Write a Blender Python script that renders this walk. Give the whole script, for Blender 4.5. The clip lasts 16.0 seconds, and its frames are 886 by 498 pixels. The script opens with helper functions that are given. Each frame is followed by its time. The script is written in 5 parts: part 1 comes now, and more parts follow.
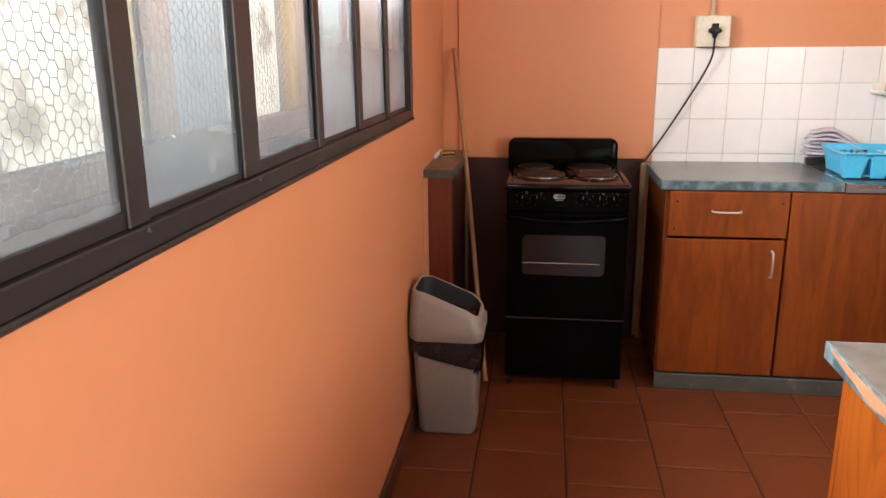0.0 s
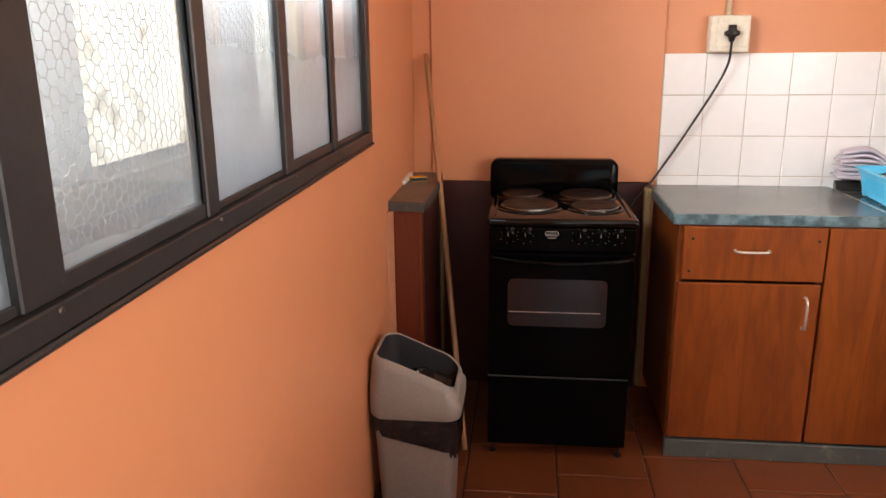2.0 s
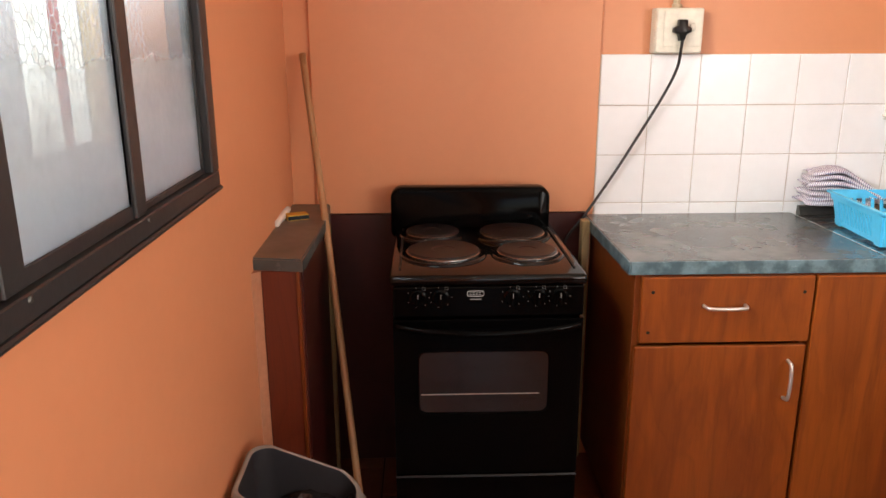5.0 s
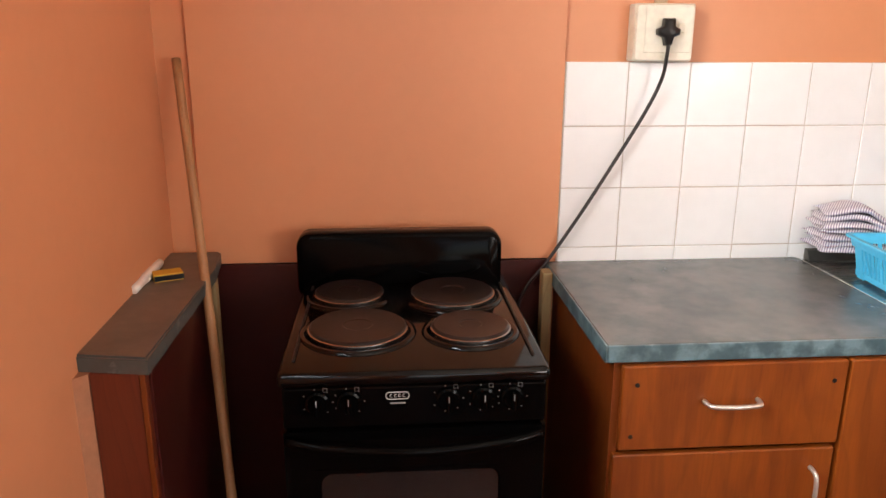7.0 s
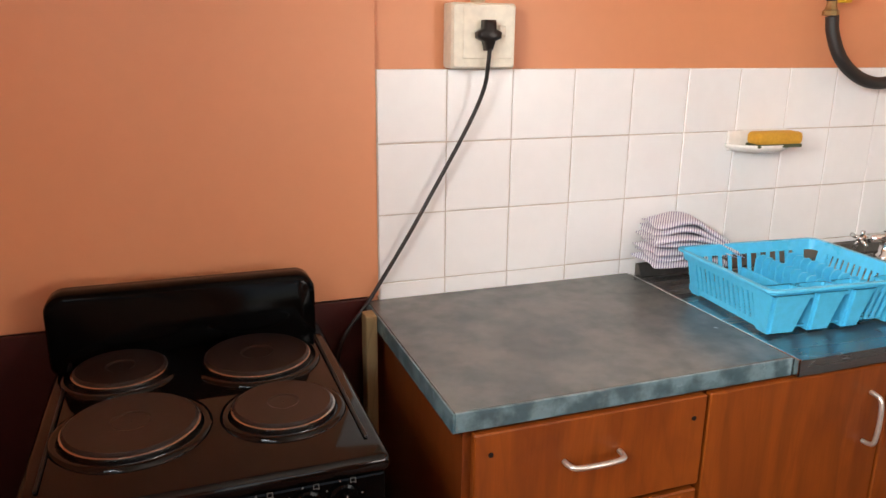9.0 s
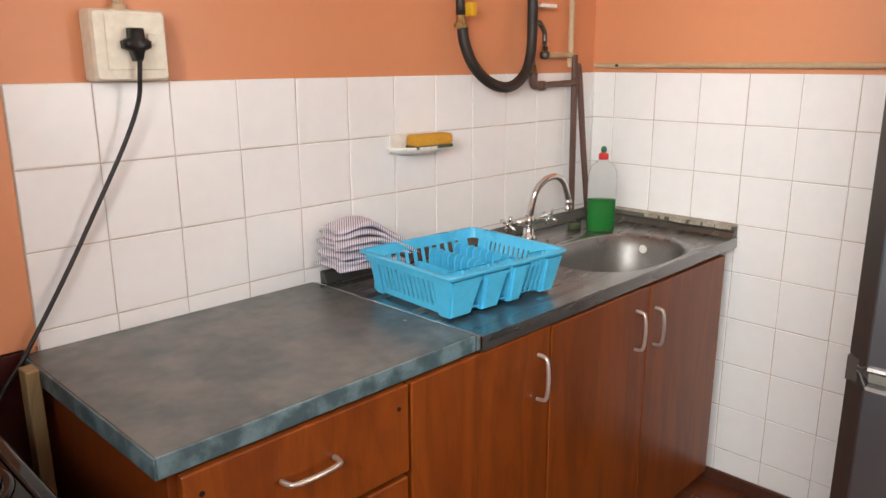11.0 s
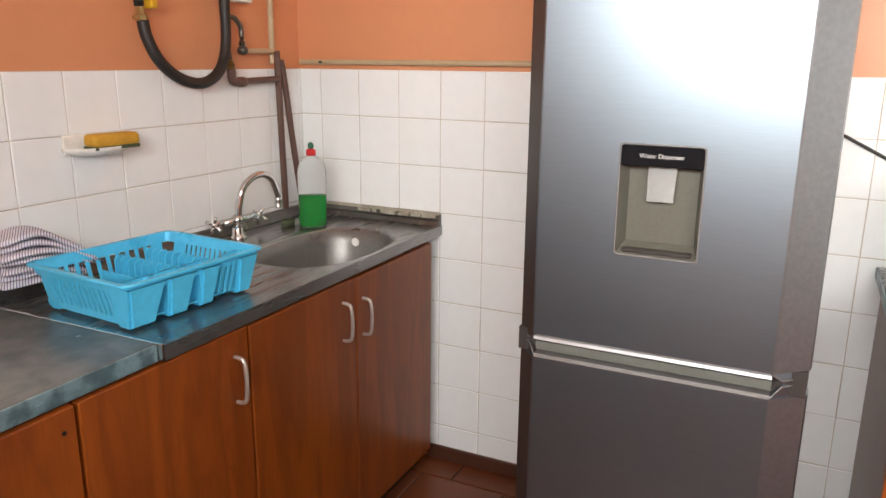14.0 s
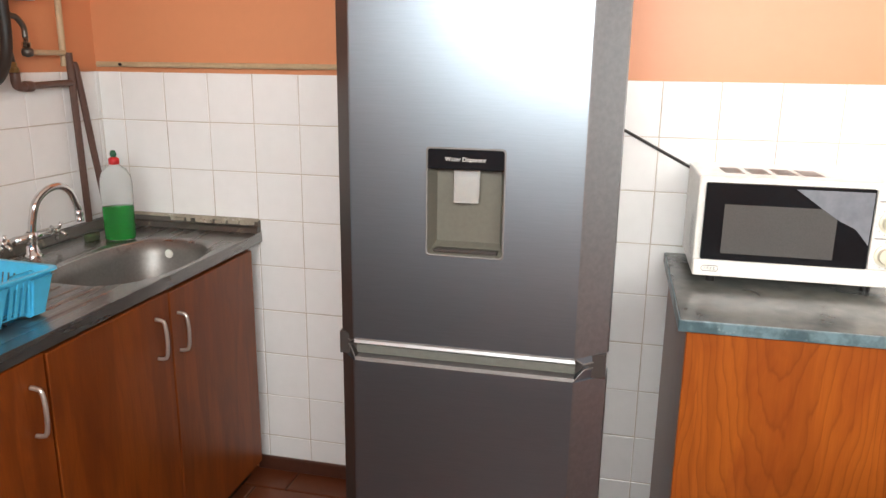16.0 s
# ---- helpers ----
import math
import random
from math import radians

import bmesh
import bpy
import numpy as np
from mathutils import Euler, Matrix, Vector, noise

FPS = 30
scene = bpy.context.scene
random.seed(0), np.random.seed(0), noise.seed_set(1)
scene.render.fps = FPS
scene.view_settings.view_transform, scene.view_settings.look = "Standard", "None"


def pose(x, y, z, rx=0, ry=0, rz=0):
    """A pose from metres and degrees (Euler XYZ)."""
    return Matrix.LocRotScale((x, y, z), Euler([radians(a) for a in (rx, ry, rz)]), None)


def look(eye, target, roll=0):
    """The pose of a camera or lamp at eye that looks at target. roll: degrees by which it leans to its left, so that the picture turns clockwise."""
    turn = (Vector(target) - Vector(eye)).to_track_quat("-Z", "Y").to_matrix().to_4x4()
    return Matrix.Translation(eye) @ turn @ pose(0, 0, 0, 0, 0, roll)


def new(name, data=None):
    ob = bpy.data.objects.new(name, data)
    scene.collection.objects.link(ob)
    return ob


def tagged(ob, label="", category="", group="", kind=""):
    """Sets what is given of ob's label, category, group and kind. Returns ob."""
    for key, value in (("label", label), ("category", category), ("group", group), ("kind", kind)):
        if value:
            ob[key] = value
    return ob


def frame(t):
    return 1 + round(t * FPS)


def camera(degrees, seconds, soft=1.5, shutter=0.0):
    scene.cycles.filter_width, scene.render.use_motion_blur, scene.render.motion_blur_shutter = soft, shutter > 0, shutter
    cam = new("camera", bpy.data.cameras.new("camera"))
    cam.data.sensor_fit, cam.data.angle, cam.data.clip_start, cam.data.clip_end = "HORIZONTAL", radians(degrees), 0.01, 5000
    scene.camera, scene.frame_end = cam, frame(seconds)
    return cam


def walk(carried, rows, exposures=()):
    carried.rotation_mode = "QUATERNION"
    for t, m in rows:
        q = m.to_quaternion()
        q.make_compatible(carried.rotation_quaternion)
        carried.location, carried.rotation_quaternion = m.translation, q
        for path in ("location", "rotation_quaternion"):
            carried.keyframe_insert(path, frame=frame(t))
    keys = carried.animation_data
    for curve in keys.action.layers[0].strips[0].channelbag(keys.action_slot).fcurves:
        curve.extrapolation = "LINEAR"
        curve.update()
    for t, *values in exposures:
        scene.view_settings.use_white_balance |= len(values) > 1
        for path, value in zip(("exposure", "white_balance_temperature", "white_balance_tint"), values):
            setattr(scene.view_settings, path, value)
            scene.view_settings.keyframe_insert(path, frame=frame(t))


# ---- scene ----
cam = camera(61.4, 16.0)
PATH = [
    (0, (0.126, 0.234, 1.335), (-0.141, 2.15, 0.828), -0.5),
    (0.5, (0.075, 0.383, 1.355), (-0.184, 2.299, 0.844), -0.5),
    (1, (0.043, 0.524, 1.361), (-0.211, 2.441, 0.85), -0.6),
    (1.5, (0.072, 0.647, 1.36), (-0.162, 2.566, 0.848), -0.5),
    (2, (0.094, 0.756, 1.367), (-0.123, 2.677, 0.853), -0.5),
    (2.5, (0.046, 0.861, 1.367), (-0.155, 2.784, 0.855), -0.5),
    (3, (-0.027, 0.964, 1.372), (-0.18, 2.89, 0.857), -0.5),
    (3.5, (-0.044, 1.03, 1.366), (-0.13, 2.96, 0.848), -0.3),
    (4, (-0.015, 1.134, 1.363), (-0.041, 3.065, 0.844), -0.2),
    (6.5, (0.14, 1.782, 1.416), (0.269, 3.701, 0.869), 0.1),
    (7, (0.162, 1.908, 1.404), (0.319, 3.825, 0.858), 0.3),
    (7.5, (0.132, 2.042, 1.416), (0.339, 3.953, 0.865), 0.2),
    (8, (0.152, 2.133, 1.399), (0.485, 4.027, 0.852), 0.3),
    (8.5, (0.202, 2.166, 1.406), (0.671, 4.031, 0.859), 0.4),
    (9, (0.199, 2.194, 1.409), (0.858, 4.004, 0.868), 0.6),
    (9.5, (0.166, 2.226, 1.406), (1.092, 3.916, 0.867), 1.2),
    (10, (0.169, 2.231, 1.392), (1.308, 3.793, 0.878), 0.6),
    (12.5, (0.236, 2.184, 1.385), (1.822, 3.299, 0.895), 0.4),
    (13, (0.257, 2.158, 1.387), (1.905, 3.178, 0.896), 0.4),
    (13.5, (0.269, 2.128, 1.389), (1.971, 3.057, 0.897), 0.4),
    (14, (0.278, 2.096, 1.382), (2.023, 2.94, 0.891), 0.5),
    (14.5, (0.281, 2.086, 1.393), (2.065, 2.842, 0.898), 0.4),
    (15, (0.278, 2.076, 1.4), (2.1, 2.74, 0.907), 0.5),
    (15.5, (0.281, 2.068, 1.398), (2.138, 2.623, 0.904), 0.6),
    (16, (0.286, 2.052, 1.399), (2.175, 2.485, 0.907), 0.7),
]
EXPOSURES = [(0.0, 0.74), (3.5, 0.84), (7.0, 0.88), (10.0, 0.50), (12.5, 0.39), (16.0, 0.20)]
walk(cam, [(t, look(eye, target, roll)) for t, eye, target, roll in PATH], EXPOSURES)

# ---- world, sun, large lights ----
world = bpy.data.worlds.new("world")
scene.world = world
world.use_nodes = True
wn = world.node_tree
sky = wn.nodes.new("ShaderNodeTexSky")
sky.sky_type = "NISHITA"
sky.sun_disc = False
sky.sun_elevation = radians(52)
sky.sun_rotation = radians(100)
wn.links.new(sky.outputs[0], wn.nodes["Background"].inputs[0])
wn.nodes["Background"].inputs[1].default_value = 0.15


def lamp(name, kind, energy, m, color=(1, 1, 1), size=(1, 1), angle=0.5, spread=180):
    data = bpy.data.lights.new(name, kind)
    data.energy, data.color = energy, color
    if kind == "AREA":
        data.shape, data.size, data.size_y, data.spread = "RECTANGLE", size[0], size[1], radians(spread)
    else:
        data.angle = radians(angle)
    ob = new(name, data)
    ob.matrix_world = m
    return ob


SUN_AT = (math.cos(radians(52)) * math.cos(radians(-10)), math.cos(radians(52)) * math.sin(radians(-10)), math.sin(radians(52)))
lamp("sun", "SUN", 5.0, look(SUN_AT, (0, 0, 0)), (1.0, 0.95, 0.86))
# daylight that falls in through the long window and an unseen, assumed south doorway
lamp("window_daylight", "AREA", 59, look((-0.455, 1.55, 1.80), (2.0, 1.55, 1.50)), (1.0, 0.98, 0.94), (2.4, 0.46), spread=120)
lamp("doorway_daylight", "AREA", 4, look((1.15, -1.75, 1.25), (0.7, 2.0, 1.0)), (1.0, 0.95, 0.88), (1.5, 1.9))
# added fill to brighten the west wall; no window is known there
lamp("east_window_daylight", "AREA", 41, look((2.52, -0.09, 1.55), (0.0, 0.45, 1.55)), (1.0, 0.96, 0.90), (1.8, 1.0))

# ---- helpers of this scene ----


def world_at(ob):
    v = Vector((0, 0, 0))
    while ob:
        v += ob.location
        ob = ob.parent
    return v


def part(name, bm, material, parent=None, label="", smooth=False):
    """Links a bmesh, in world coordinates, as one mesh object under parent."""
    me = bpy.data.meshes.new(name)
    bmesh.ops.recalc_face_normals(bm, faces=bm.faces[:])
    bm.to_mesh(me)
    bm.free()
    for mt in (material if isinstance(material, (list, tuple)) else [material]):
        me.materials.append(mt)
    if smooth:
        for p in me.polygons:
            p.use_smooth = True
    ob = new(name, me)
    if parent:
        ob.parent = parent
        ob.location = -world_at(parent)
    return tagged(ob, label)


def thing(name, at, label, category, group="", kind=""):
    ob = new(name)
    ob.location = at
    ob.empty_display_size = 0.05
    return tagged(ob, label, category, group, kind)


def box(bm, x0, x1, y0, y1, z0, z1, bevel=0.0, seg=1, mat=0):
    m = Matrix.Translation(((x0 + x1) / 2, (y0 + y1) / 2, (z0 + z1) / 2)) @ Matrix.Diagonal((abs(x1 - x0), abs(y1 - y0), abs(z1 - z0), 1))
    made = bmesh.ops.create_cube(bm, size=1, matrix=m)
    faces = {f for v in made["verts"] for f in v.link_faces}
    for f in faces:
        f.material_index = mat
    if bevel:
        edges = {e for v in made["verts"] for e in v.link_edges}
        bmesh.ops.bevel(bm, geom=list(edges), offset=bevel, segments=seg, affect="EDGES", profile=0.5)
    return bm


def boxed(*a, **k):
    return box(bmesh.new(), *a, **k)


def prism(bm, outline, axis, a, b, mat=0):
    """Extrudes an outline of (u, v) along an axis from a to b; u, v are the other two axes in order."""
    def at(u, v, w):
        return {"x": (w, u, v), "y": (u, w, v), "z": (u, v, w)}[axis]
    va = [bm.verts.new(at(u, v, a)) for u, v in outline]
    vb = [bm.verts.new(at(u, v, b)) for u, v in outline]
    n = len(outline)
    fs = [bm.faces.new(va), bm.faces.new(vb[::-1])]
    for i in range(n):
        fs.append(bm.faces.new((va[i], vb[i], vb[(i + 1) % n], va[(i + 1) % n])))
    for f in fs:
        f.material_index = mat
    return bm


def rounded(w, h, r, seg=5, cx=0.0, cy=0.0):
    """A rounded rectangle's outline."""
    out = []
    for qx, qy, a0 in ((1, 1, 0), (-1, 1, 90), (-1, -1, 180), (1, -1, 270)):
        for i in range(seg + 1):
            a = radians(a0 + 90 * i / seg)
            out.append((cx + qx * (w / 2 - r) + r * math.cos(a), cy + qy * (h / 2 - r) + r * math.sin(a)))
    return out


def loft(bm, rings, cap=True, mat=0):
    """Skins a list of rings of equally many points."""
    vs = [[bm.verts.new(p) for p in ring] for ring in rings]
    n = len(vs[0])
    for a, b in zip(vs, vs[1:]):
        for i in range(n):
            bm.faces.new((a[i], a[(i + 1) % n], b[(i + 1) % n], b[i])).material_index = mat
    if cap:
        bm.faces.new(vs[0][::-1]).material_index = mat
        bm.faces.new(vs[-1]).material_index = mat
    return bm


def lathe(bm, profile, centre, axis="z", seg=32, cap=False):
    """Turns a profile of (radius, height) about an axis through centre."""
    rings = []
    for r, h in profile:
        ring = []
        for i in range(seg):
            a = 2 * math.pi * i / seg
            u, v = r * math.cos(a), r * math.sin(a)
            p = {"z": (u, v, h), "y": (u, h, v), "x": (h, u, v)}[axis]
            ring.append(tuple(c + d for c, d in zip(centre, p)))
        rings.append(ring)
    return loft(bm, rings, cap)


def glide(pts, steps=8):
    """Catmull-Rom through the points."""
    p = [Vector(q) for q in pts]
    p = [2 * p[0] - p[1]] + p + [2 * p[-1] - p[-2]]
    out = []
    for i in range(1, len(p) - 2):
        for k in range(steps):
            t = k / steps
            out.append(0.5 * (2 * p[i] + (p[i + 1] - p[i - 1]) * t + (2 * p[i - 1] - 5 * p[i] + 4 * p[i + 1] - p[i + 2]) * t * t
                              + (3 * p[i] - 3 * p[i + 1] + p[i + 2] - p[i - 1]) * t ** 3))
    return out + [p[-2]]


def tube(bm, pts, r, seg=10, steps=8, straight=False, mat=0):
    path = [Vector(q) for q in pts] if straight else glide(pts, steps)
    up = Vector((0.123, 0.31, 0.95)).normalized()
    rings = []
    for i, p in enumerate(path):
        d = (path[min(i + 1, len(path) - 1)] - path[max(i - 1, 0)]).normalized()
        if abs(d.dot(up)) > 0.97:
            up = Vector((0.9, 0.3, 0.1)).normalized()
        s = d.cross(up).normalized()
        up = s.cross(d).normalized()
        rr = r[i * (len(r) - 1) // max(1, len(path) - 1)] if isinstance(r, (list, tuple)) else r
        rings.append([tuple(p + rr * (math.cos(2 * math.pi * k / seg) * s + math.sin(2 * math.pi * k / seg) * up)) for k in range(seg)])
    return loft(bm, rings, True, mat)


def lean(bm):
    """The window wall is not quite square to the rest: it draws out by 10 mm a metre."""
    for v in bm.verts:
        v.co.x -= 0.010 * (v.co.y - 0.92)
    return bm


# ---- materials ----


def nodes_of(name):
    m = bpy.data.materials.new(name)
    m.use_nodes = True
    return m, m.node_tree.nodes, m.node_tree.links, m.node_tree.nodes["Principled BSDF"]


def noise_at(ns, ls, scale, detail=4.0, stretch=(1, 1, 1), rough=0.55, distort=0.0, per_piece=False):
    geo = ns.new("ShaderNodeNewGeometry")
    mp = ns.new("ShaderNodeMapping")
    mp.inputs["Scale"].default_value = stretch
    ls.new(geo.outputs["Position"], mp.inputs["Vector"])
    if per_piece:
        info = ns.new("ShaderNodeObjectInfo")
        mul = ns.new("ShaderNodeMath")
        mul.operation = "MULTIPLY"
        mul.inputs[1].default_value = 37.0
        ls.new(info.outputs["Random"], mul.inputs[0])
        comb = ns.new("ShaderNodeCombineXYZ")
        for k in range(3):
            ls.new(mul.outputs[0], comb.inputs[k])
        ls.new(comb.outputs[0], mp.inputs["Location"])
    nz = ns.new("ShaderNodeTexNoise")
    nz.inputs["Scale"].default_value = scale
    nz.inputs["Detail"].default_value = detail
    nz.inputs["Roughness"].default_value = rough
    nz.inputs["Distortion"].default_value = distort
    ls.new(mp.outputs[0], nz.inputs["Vector"])
    return nz


def ramp_of(ns, ls, src, stops):
    r = ns.new("ShaderNodeValToRGB")
    while len(r.color_ramp.elements) < len(stops):
        r.color_ramp.elements.new(0.5)
    for e, (pos, c) in zip(r.color_ramp.elements, stops):
        e.position, e.color = pos, (*c, 1)
    ls.new(src, r.inputs[0])
    return r


def mix_of(ns, ls, fac, a, b, mode="MIX"):
    m = ns.new("ShaderNodeMix")
    m.data_type, m.blend_type = "RGBA", mode
    for sock, val in ((m.inputs["Factor"], fac), (m.inputs[6], a), (m.inputs[7], b)):
        if isinstance(val, (int, float)):
            sock.default_value = val
        elif isinstance(val, tuple):
            sock.default_value = (*val, 1)
        else:
            ls.new(val, sock)
    return m.outputs[2]


def bump_of(ns, ls, bsdf, src, strength, dist):
    b = ns.new("ShaderNodeBump")
    b.inputs["Strength"].default_value = strength
    b.inputs["Distance"].default_value = dist
    ls.new(src, b.inputs["Height"])
    ls.new(b.outputs[0], bsdf.inputs["Normal"])


def surface(name, color, color2=None, rough=0.5, metal=0.0, big=3.0, fine=60.0, bump=0.1, dist=0.002, stretch=(1, 1, 1),
            rough_vary=0.1, stain=None, vary=0.25, ends=(0.3, 0.7), per_piece=False, coat=0.0, spec=0.5, **extra):
    """A plain material with broad and fine variation of colour, gloss and relief."""
    m, ns, ls, b = nodes_of(name)
    color2 = color2 or tuple(c * 0.85 for c in color)
    n1 = noise_at(ns, ls, big, 5, stretch, per_piece=per_piece)
    n2 = noise_at(ns, ls, fine, 6, stretch, per_piece=per_piece)
    r1 = ramp_of(ns, ls, n1.outputs["Fac"], ((ends[0], color), (ends[1], color2)))
    col = mix_of(ns, ls, vary, r1.outputs[0], ramp_of(ns, ls, n2.outputs["Fac"], ((0.35, tuple(c * 0.72 for c in color)), (0.65, tuple(min(1, c * 1.18) for c in color)))).outputs[0])
    if stain:
        n3 = noise_at(ns, ls, stain[1], 6, stretch, 0.65)
        mask = ramp_of(ns, ls, n3.outputs["Fac"], ((stain[2], (0, 0, 0)), (stain[2] + 0.12, (1, 1, 1))))
        col = mix_of(ns, ls, mask.outputs[0], col, stain[0])
    ls.new(col, b.inputs["Base Color"])
    rr = ns.new("ShaderNodeMapRange")
    rr.inputs["To Min"].default_value = max(0.02, rough - rough_vary)
    rr.inputs["To Max"].default_value = min(1.0, rough + rough_vary)
    ls.new(n1.outputs["Fac"], rr.inputs["Value"])
    ls.new(rr.outputs[0], b.inputs["Roughness"])
    b.inputs["Metallic"].default_value = metal
    b.inputs["Specular IOR Level"].default_value = spec
    if coat:
        b.inputs["Coat Weight"].default_value = coat
        b.inputs["Coat Roughness"].default_value = 0.12
    for k, v in extra.items():
        b.inputs[k.replace("_", " ")].default_value = v
    if bump:
        bump_of(ns, ls, b, n2.outputs["Fac"], bump, dist)
    return m


def math_of(ns, ls, op, a, b=0.0, c=None):
    m = ns.new("ShaderNodeMath")
    m.operation = op
    for k, val in enumerate((a, b, c)):
        if val is None:
            continue
        if isinstance(val, (int, float)):
            m.inputs[k].default_value = val
        else:
            ls.new(val, m.inputs[k])
    return m.outputs[0]


def wood(name, light, dark, knot, rings=46.0, figure=0.6, rough=0.36, coat=0.12, blotch=0.6, flame=0.0):
    """Varnished plain-sawn timber: upright sheets whose growth rings show as pointed arches."""
    m, ns, ls, b = nodes_of(name)
    geo = ns.new("ShaderNodeNewGeometry")
    sep = ns.new("ShaderNodeSeparateXYZ")
    ls.new(geo.outputs["Position"], sep.inputs[0])
    rnd = ns.new("ShaderNodeObjectInfo").outputs["Random"]
    warp = noise_at(ns, ls, 3.0, 3, (1, 1, 0.45), 0.5)
    wave = math_of(ns, ls, "MULTIPLY_ADD", warp.outputs["Fac"], 0.22, -0.11)
    u = math_of(ns, ls, "ADD", sep.outputs["X"], sep.outputs["Y"])
    u = math_of(ns, ls, "MULTIPLY_ADD", rnd, 0.9, u)
    u = math_of(ns, ls, "ADD", u, wave)
    u = math_of(ns, ls, "PINGPONG", u, 0.17)
    v = math_of(ns, ls, "MULTIPLY_ADD", rnd, 1.3, sep.outputs["Z"])
    v = math_of(ns, ls, "ADD", v, wave)
    v = math_of(ns, ls, "PINGPONG", v, 0.62)
    v = math_of(ns, ls, "MULTIPLY_ADD", v, 0.15, 0.012)
    r2 = math_of(ns, ls, "ADD", math_of(ns, ls, "MULTIPLY", u, u), math_of(ns, ls, "MULTIPLY", v, v))
    r = math_of(ns, ls, "SQRT", r2)
    jit = noise_at(ns, ls, 9.0, 4, (1, 1, 0.25), 0.6)
    r = math_of(ns, ls, "MULTIPLY_ADD", jit.outputs["Fac"], 0.05, r)
    saw = math_of(ns, ls, "FRACT", math_of(ns, ls, "MULTIPLY", r, rings))
    mid = tuple(0.62 * p + 0.38 * q for p, q in zip(light, dark))
    band = ramp_of(ns, ls, saw, ((0.0, light), (0.45, light), (0.78, mid), (0.90, dark), (1.0, light)))
    fine = noise_at(ns, ls, 26, 6, (9, 9, 0.35), 0.6)
    grain = ramp_of(ns, ls, fine.outputs["Fac"], ((0.3, mid), (0.7, light)))
    col = mix_of(ns, ls, figure, grain.outputs[0], band.outputs[0])
    blot = noise_at(ns, ls, 5.5, 5, (2.0, 2.0, 0.5), 0.62, 0.8, True)
    msk = ramp_of(ns, ls, blot.outputs["Fac"], ((0.48, (0, 0, 0)), (0.74, (blotch, blotch, blotch))))
    col = mix_of(ns, ls, msk.outputs[0], col, knot)
    if flame:
        lick = noise_at(ns, ls, 2.2, 4, (5.0, 5.0, 0.6), 0.5, 0.35, True)
        edge = ramp_of(ns, ls, lick.outputs["Fac"], ((0.47, (0, 0, 0)), (0.53, (flame, flame, flame)), (0.66, (flame * 0.3,) * 3), (0.80, (flame,) * 3)))
        col = mix_of(ns, ls, edge.outputs[0], col, dark)
    ls.new(col, b.inputs["Base Color"])
    b.inputs["Roughness"].default_value = rough
    b.inputs["Specular IOR Level"].default_value = 0.35
    b.inputs["Coat Weight"].default_value = coat
    b.inputs["Coat Roughness"].default_value = 0.25
    bump_of(ns, ls, b, fine.outputs["Fac"], 0.06, 0.001)
    return m


M_WALL = surface("orange_paint", (0.66, 0.280, 0.135), (0.63, 0.265, 0.127), 0.42, big=1.3, fine=35, bump=0.05, dist=0.003, rough_vary=0.05, vary=0.04)
M_SKIRT = surface("dark_brown_paint", (0.085, 0.030, 0.016), (0.06, 0.02, 0.012), 0.4, big=6, fine=50, bump=0.2, stain=((0.16, 0.11, 0.08), 14, 0.66))
M_CEIL = surface("ceiling_white", (0.78, 0.74, 0.68), None, 0.8, big=2, fine=40)
M_TILE = surface("white_glazed_tile", (0.85, 0.86, 0.86), (0.83, 0.84, 0.835), 0.23, big=4, fine=25, bump=0.04, dist=0.001, rough_vary=0.05, per_piece=True, spec=0.5, vary=0.05)
M_GROUT = surface("grey_grout", (0.58, 0.52, 0.45), (0.44, 0.38, 0.32), 0.9, big=6, fine=90, bump=0.3, stain=((0.22, 0.16, 0.12), 7, 0.6))
M_QUARRY = surface("terracotta_floor_tile", (0.150, 0.039, 0.012), (0.108, 0.027, 0.009), 0.36, big=3, fine=70, bump=0.15, per_piece=True, rough_vary=0.1, stain=((0.12, 0.035, 0.016), 5, 0.63))
M_JOINT = surface("dark_floor_joint", (0.050, 0.020, 0.012), None, 0.9, fine=120)
M_MAROON = surface("maroon_gloss_paint", (0.050, 0.008, 0.006), (0.035, 0.006, 0.005), 0.35, big=4, fine=40, bump=0.1)
M_PINE = wood("orange_stained_pine", (0.238, 0.056, 0.006), (0.100, 0.019, 0.0033), (0.105, 0.020, 0.004), 30, 0.20, blotch=0.6, flame=0.44)
M_PINE_SIDE = wood("orange_stained_ply", (0.165, 0.038, 0.006), (0.11, 0.022, 0.004), (0.075, 0.014, 0.004), 40, 0.3)
M_PINE_BRIGHT = wood("bright_orange_pine", (0.34, 0.088, 0.010), (0.14, 0.025, 0.004), (0.20, 0.036, 0.006), 58, 0.48, blotch=0.7, flame=0.30)
M_REDWOOD = wood("red_brown_board", (0.13, 0.026, 0.011), (0.075, 0.014, 0.007), (0.05, 0.010, 0.006), 40, 0.3)
M_RAWWOOD = wood("raw_pine_edge", (0.30, 0.21, 0.10), (0.19, 0.125, 0.06), (0.20, 0.13, 0.06), 60, 0.5, rough=0.7, coat=0.0)
M_LAM = surface("mottled_grey_laminate", (0.135, 0.138, 0.126), (0.055, 0.066, 0.070), 0.24, big=11, fine=30, bump=0.04, rough_vary=0.06, ends=(0.38, 0.64), vary=0.3)
M_LAM_EDGE = surface("blue_mottled_laminate_edge", (0.13, 0.205, 0.23), (0.026, 0.055, 0.066), 0.35, big=24, fine=70, bump=0.08, stain=((0.25, 0.33, 0.35), 26, 0.61), ends=(0.42, 0.58))
